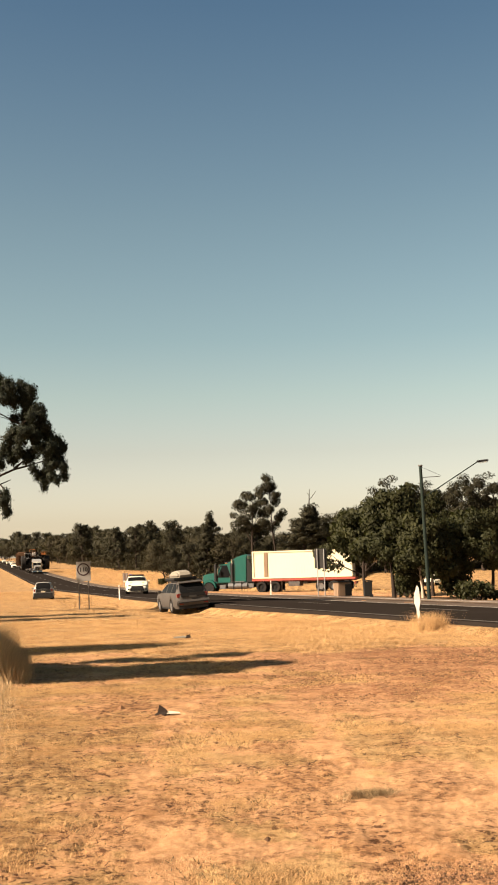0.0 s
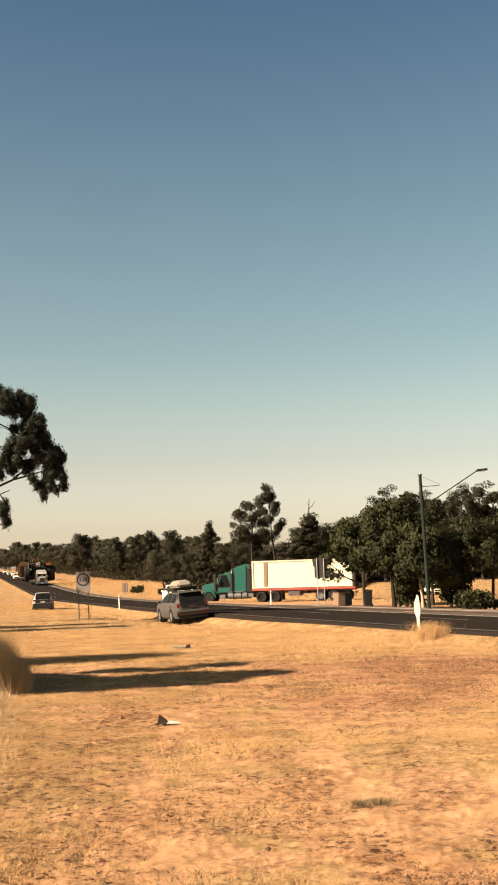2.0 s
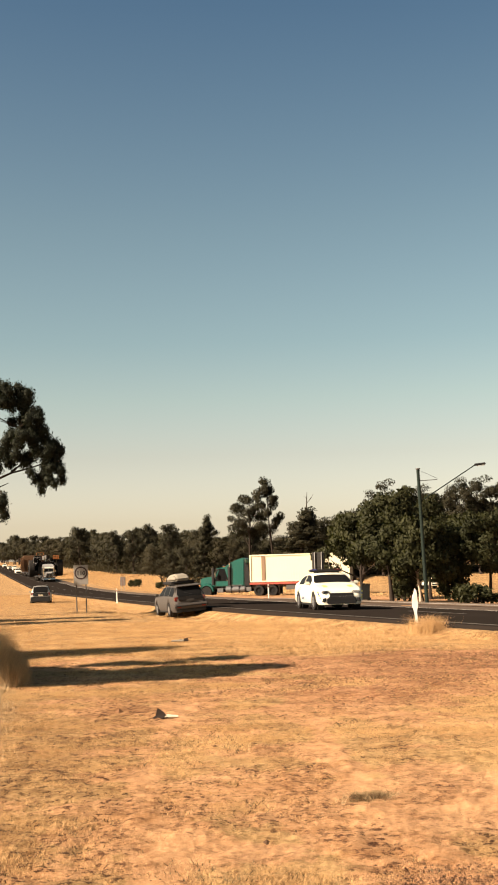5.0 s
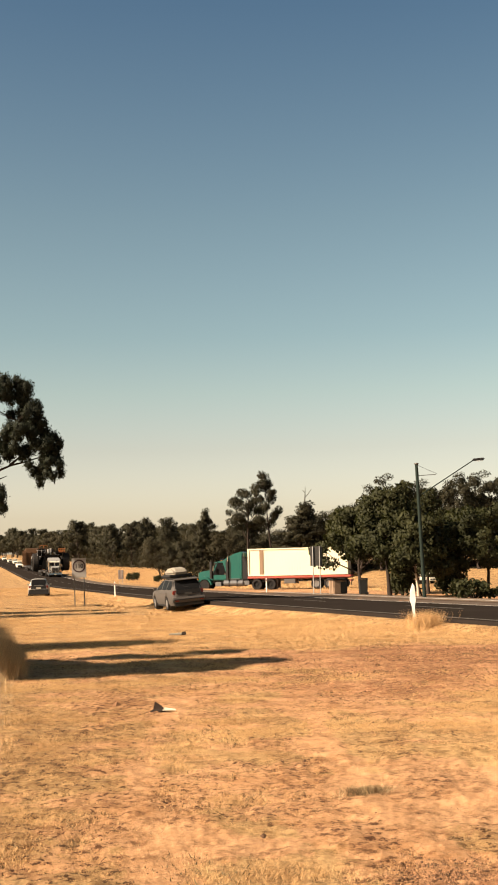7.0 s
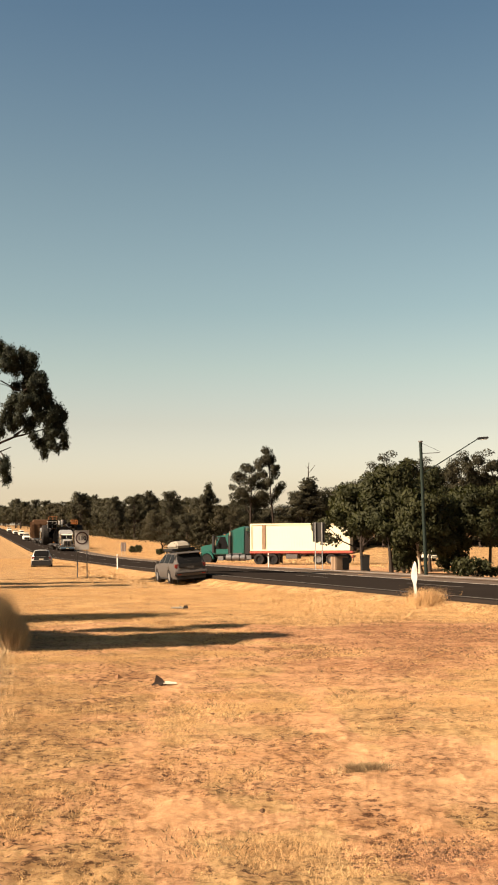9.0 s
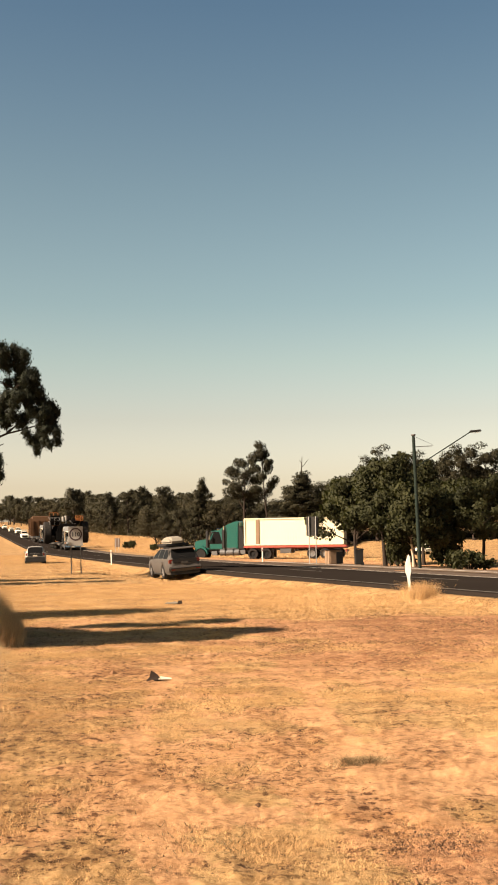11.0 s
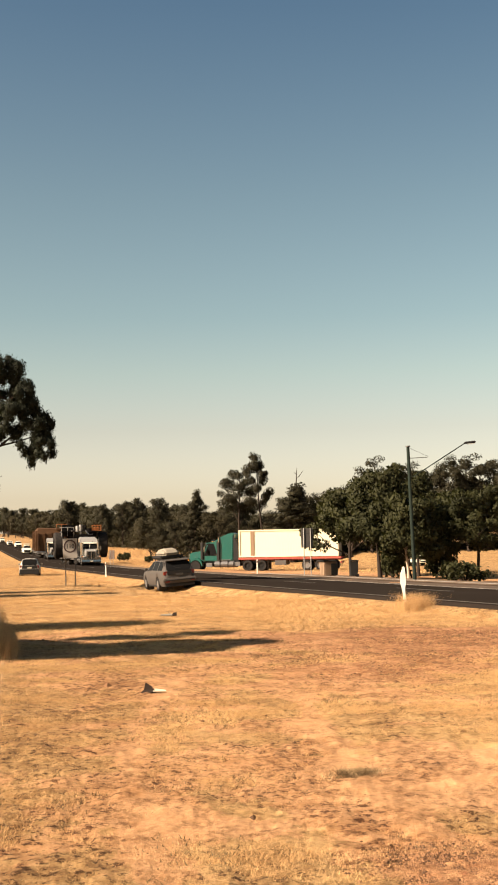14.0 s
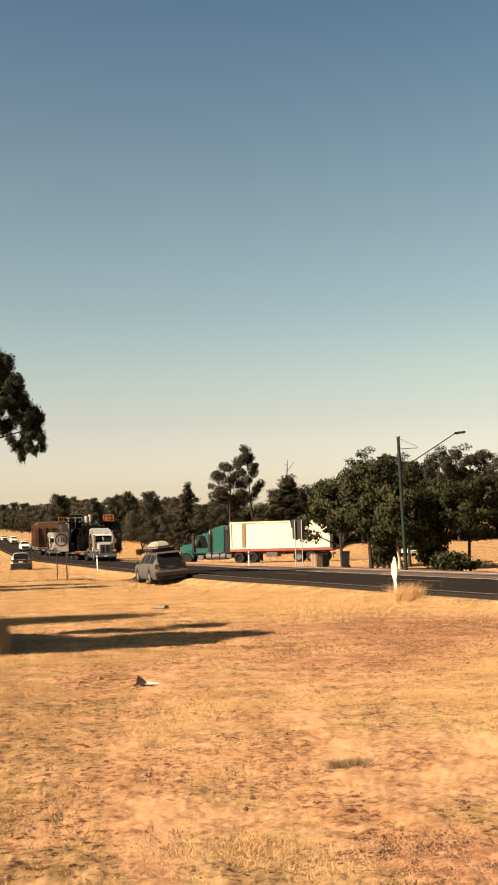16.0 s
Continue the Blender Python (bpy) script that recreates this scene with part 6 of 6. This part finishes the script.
def sign_from_behind(x, y, wide, tall, top, mat, label, turn):
    root = thing("road_sign", label, "road sign")
    for s in (-1, 1):
        part("post", cyl(B(), (s * wide * 0.28, -0.05, top / 2), 0.03, top, "z", 8), "galv", root)
    part("panel", box(B(), 0, 0, top - tall / 2, wide, 0.02, tall, 0.008), mat, root)
    for z in (top - tall * 0.25, top - tall * 0.75):
        part("brace", box(B(), 0, -0.02, z, wide * 0.96, 0.02, 0.05), mat, root)
    root.matrix_world = pose(x, y, land(x, y), 0, 0, turn)


def guide_post(x, y, lean=0.0, battered=False):
    root = thing("guide_post", "battered white guide post leaning in dry grass" if battered else "slim white plastic guide post", "guide post", "guide posts")
    bm = B()
    if battered:
        pts = [(-0.02, -0.1), (-0.035, 0.45), (-0.07, 0.62), (-0.05, 0.85), (0.02, 1.06), (0.05, 1.0), (0.055, 0.62), (0.02, 0.45), (0.035, -0.1)]
        profile(bm, [(a * 1.25, z) for a, z in pts], -0.015, 0.015)
    else:
        box(bm, 0, 0, 0.45, 0.08, 0.025, 1.1, 0.008)
    part("post", bm, "post_white", root)
    part("reflector", box(B(), 0.0, -0.019, 0.84, 0.05, 0.008, 0.12, 0.002), "red_lens" if not battered else "post_white", root)
    root.matrix_world = pose(x, y, land(x, y), 0, lean, 0)


def street_light():
    root = thing("street_light", "dark green pole with a stayed outreach arm and lamp", "street light")
    x, y = 9.30, 58.0
    part("pole", cyl(B(), (0, 0, 3.47), 0.10, 7.0, "z", 12, 0.082), "pole", root)
    part("pole_cap", cyl(B(), (0, 0, 6.98), 0.12, 0.06, "z", 12), "steel", root)
    arm = part("arm", rod(B(), (0, 0, 5.25), (3.05, 0.3, 7.05), 0.028, 8), "pole", root)
    part("stay", rod(B(), (0.05, 0, 6.35), (1.0, 0.1, 6.38), 0.018, 6), "steel", arm)
    part("wire", rod(B(), (0.05, 0, 6.9), (1.05, 0.1, 6.42), 0.008, 5), "black", arm)
    part("lamp_head", box(B(), 3.35, 0.32, 7.10, 0.62, 0.22, 0.12, 0.04, Matrix.Rotation(radians(-4), 4, "Y")), "black", root)
    part("lamp_lens", box(B(), 3.4, 0.32, 7.03, 0.40, 0.16, 0.03, 0.01, Matrix.Rotation(radians(-4), 4, "Y")), "clear_lens", root)
    root.matrix_world = pose(x, y, land(x, y), 0, -1.3, 0)


def rest_area():
    # low kerb, path and the things under the trees
    strip("kerb", "kerb", ROAD_WIDE + 1.6, ROAD_WIDE + 1.85, 0.08, 34, 78, 1.0, "pale concrete kerb along the stopping place")
    # wide path in darkened gravel, tree shade included in the colour
    strip("path", "gravel", ROAD_WIDE + 1.85, ROAD_WIDE + 8.0, 0.0, 34, 78, 2.0, "gravel path coloured dark for the tree shade")
    root = thing("litter_bin", "squat sandstone litter bin surround, right front dark as shade", "litter bin", "bins")
    part("surround", box(B(), 0, 0, 0.45, 0.85, 0.75, 0.9, 0.05), "stone", root)
    # dark panel painted in for the shadowed right half of the front
    part("door", box(B(), 0.25, -0.41, 0.42, 0.45, 0.03, 0.72, 0.01), "bin", root)
    part("lid", box(B(), 0, 0, 0.93, 1.0, 0.85, 0.06, 0.02), "bin", root)
    root.matrix_world = pose(5.75, 69.5, land(5.75, 69.5), 0, 0, 20)
    root = thing("wheelie_bin", "dark plastic wheelie bin beside a tree", "litter bin", "bins")
    part("bin_body", profile(B(), [(-0.25, 0.06), (-0.3, 0.95), (0.3, 0.95), (0.25, 0.06)], -0.3, 0.3, 0.03), "bin", root)
    part("lid", profile(B(), [(-0.34, 0.95), (-0.32, 1.02), (0.1, 1.06), (0.34, 0.97)], -0.32, 0.32, 0.02), "bin", root)
    for s in (-1, 1):
        part("wheel", cyl(B(), (-0.25, s * 0.26, 0.1), 0.1, 0.05, "y", 12), "black", root)
    root.matrix_world = pose(7.3, 69.0, land(7.3, 69.0), 0, 0, 183) @ Matrix.Diagonal((0.85, 0.85, 1.0, 1.0))
    root = thing("picnic_table", "dark timber picnic table in the shade", "picnic table")
    part("tabletop", box(B(), 0, 0, 0.74, 1.8, 0.8, 0.06, 0.01), "bark", root)
    for s in (-1, 1):
        part("bench", box(B(), 0, s * 0.75, 0.45, 1.8, 0.28, 0.05, 0.01), "bark", root)
        leg = B()
        rod(leg, (s * 0.6, -0.7, 0), (s * 0.6, -0.2, 0.72), 0.045)
        rod(leg, (s * 0.6, 0.7, 0), (s * 0.6, 0.2, 0.72), 0.045)
        box(leg, s * 0.6, 0, 0.42, 0.06, 1.7, 0.07)
        part("leg_frame", leg, "bark", root)
    root.matrix_world = pose(10.2, 70, land(10.2, 70), 0, 0, 15)
    c = car("parked_car", "suv", "white", "white car parked behind the shade trees", "car")
    c.matrix_world = pose(20.6, 125, land(20.6, 125), 0, 0, -84)
    sign_from_behind(4.45, 69.0, 0.75, 1.2, 2.95, "sign_back", "grey back of a road sign on two posts", 0)


def litter():
    root = thing("litter", "crumpled dark board and bleached plastic on soil", "litter")
    bm = B()
    slab(bm, [(-0.15, -0.03, 0.0), (0.05, -0.04, 0.0), (-0.02, 0.0, 0.09), (-0.12, 0.01, 0.15)], 0.012)
    slab(bm, [(-0.19, -0.07, 0.0), (-0.02, -0.09, 0.0), (0.0, -0.03, 0.03), (-0.15, -0.02, 0.03)], 0.01)
    part("board", bm, "cardboard", root)
    bm = B()
    slab(bm, [(-0.01, -0.05, 0.015), (0.2, -0.03, 0.015), (0.19, 0.0, 0.03), (0.02, 0.0, 0.055)], 0.008)
    part("plastic", bm, "litter", root)
    root.matrix_world = pose(-0.96, 12.75, land(-0.96, 12.75) + 0.012)
    root.scale = (0.74, 0.74, 0.74)
    root = thing("litter", "bleached plastic scrap in the grass", "litter")
    bm = B()
    slab(bm, [(-0.24, -0.02, 0.03), (0.1, -0.04, 0.03), (0.12, 0.04, 0.07), (-0.2, 0.05, 0.06)], 0.02)
    slab(bm, [(0.02, -0.03, 0.02), (0.06, 0.0, 0.03), (0.05, 0.05, 0.1), (0.0, 0.04, 0.1)], 0.02)
    part("scrap", bm, "beige", root)
    part("crumpled_end", slab(B(), [(0.10, -0.03, 0.02), (0.24, 0.0, 0.03), (0.22, 0.05, 0.13), (0.12, 0.04, 0.12)], 0.02), "cardboard", root, "dark crumpled end")
    root.matrix_world = pose(-1.7, 27.9, land(-1.7, 27.9) + 0.02)
    root.scale = (0.9, 0.8, 0.7)


# ---- what moves ----
def road_pose(y, w, ahead=0.0, swing=0.0):
    """On the road, facing down it towards the near end."""
    y = y + ahead
    slope = (edge(y - 0.5) - edge(y + 0.5))
    turn = math.degrees(math.atan2(-1.0, slope)) + swing
    fall = math.degrees(math.atan2(road_z(y + 2) - road_z(y - 2), 4))
    return pose(edge(y) + w, y, road_z(y, w) + 0.045, 0, fall, turn)


def drive(ob, rows_y, w, ahead=0.0, roll=0.0, swing=0.0):
    """Key a vehicle along the road from (seconds, y) pairs, and roll its wheels."""
    ts = [i * 0.25 for i in range(65)]

    def where(t):
        return float(np.interp(t, [r[0] for r in rows_y], [r[1] for r in rows_y]))

    walk(ob, [(t, road_pose(where(t), w, ahead, swing)) for t in ts])
    if roll:
        for wh in [c for c in ob.children if c.name.split(".")[0] == "wheel"]:
            p = wh.location.copy()
            r = p.z
            rows = []
            for i in range(0, 481):
                t = i / 30
                rows.append((t, Matrix.Translation(p) @ Matrix.Rotation((where(0) - where(t)) / r, 4, "Y")))
            walk(wh, rows)


# ---- the place ----
far_woods()
marker_trees()
rest_area_trees()
roadside_gums()
grass()
clods()
speed_sign()
street_light()
rest_area()
guide_post(4.45, 29.5, -3, True)
guide_post(-9.05, 78, -2)
guide_post(1.5, 78)
litter()
grey_wagon()
parked_sedan()
sign_from_behind(-16.6, 150, 0.75, 1.2, 1.9, "brown_sign", "small brown sign on two posts by the fence line", -10)

teal = prime_mover("prime_mover", "teal", "teal long-nosed prime mover with tall sleeper and chrome tanks", 3.75)
trailer = container_trailer()
box_load = container()
TRUCK = pose(2.1, 110.0, land(2.1, 110.0), 0, 0, 180 - 12)
for ob, dx, dz in ((teal, 0.0, 0.0), (trailer, 0.75, 0.0), (box_load, -3.35, 1.3)):
    ob.matrix_world = TRUCK @ Matrix.Translation((dx, 0, dz))

police = police_car()
lead = prime_mover("prime_mover", "white", "white long-nosed prime mover hauling an oversize load", 3.6, "convoy trucks")
for ob in lead.children:
    if ob.name.split(".")[0] in ("bonnet", "sleeper"):
        ob.data.materials[0] = M["galv"]
    if ob.name.split(".")[0] == "guard":
        ob.data.materials[0] = M["silver"]
lead_loader = low_loader(19, "dark steel low loader carrying a mine truck chassis", "convoy trailers")
chassis = haul_truck()
chassis.scale = (1.0, 1.0, 1.09)
second = copy_thing(lead, Matrix())
tagged(second, "white prime mover hauling a rusty dump tray")
second_loader = low_loader(19, "dark steel low loader carrying a rusty dump tray", "convoy trailers")
tray = dump_body()
tray.scale = (1.0, 1.0, 1.18)
escorts = [(escort("escort_ute", "ute", "white escort ute with amber beacons and sign"), 89, 4.0), (escort("escort_ute", "ute", "white escort ute with amber beacons and sign"), 86, 7.0),
           (escort("following_car", "suv", "white four-wheel drive following the convoy", False), 157, 6.0), (escort("following_car", "sedan", "white sedan following the convoy", False), 203, 6.0),
           (escort("following_car", "suv", "white four-wheel drive following the convoy", False), 262, 6.0)]


def motions():
    police_y = [(0, 92.5), (1, 84), (1.5, 80), (3, 63.7), (3.5, 59.6), (4, 55.2), (6.3, 32.2), (6.5, 30.3), (7, 25.4), (16, -62)]
    convoy_y = [(0, 283), (8, 205), (16, 125.5)]
    drive(police, police_y, 3.0, roll=1, swing=-7)
    drive(lead, convoy_y, 6.0, 0, roll=1)
    drive(lead_loader, convoy_y, 6.0, 0)
    drive(chassis, convoy_y, 6.35, 8.5)
    drive(second, convoy_y, 6.0, 51, roll=1)
    drive(second_loader, convoy_y, 6.0, 51)
    drive(tray, convoy_y, 6.6, 59)
    for ob, gap, w in escorts:
        drive(ob, convoy_y, w, gap)


motions()
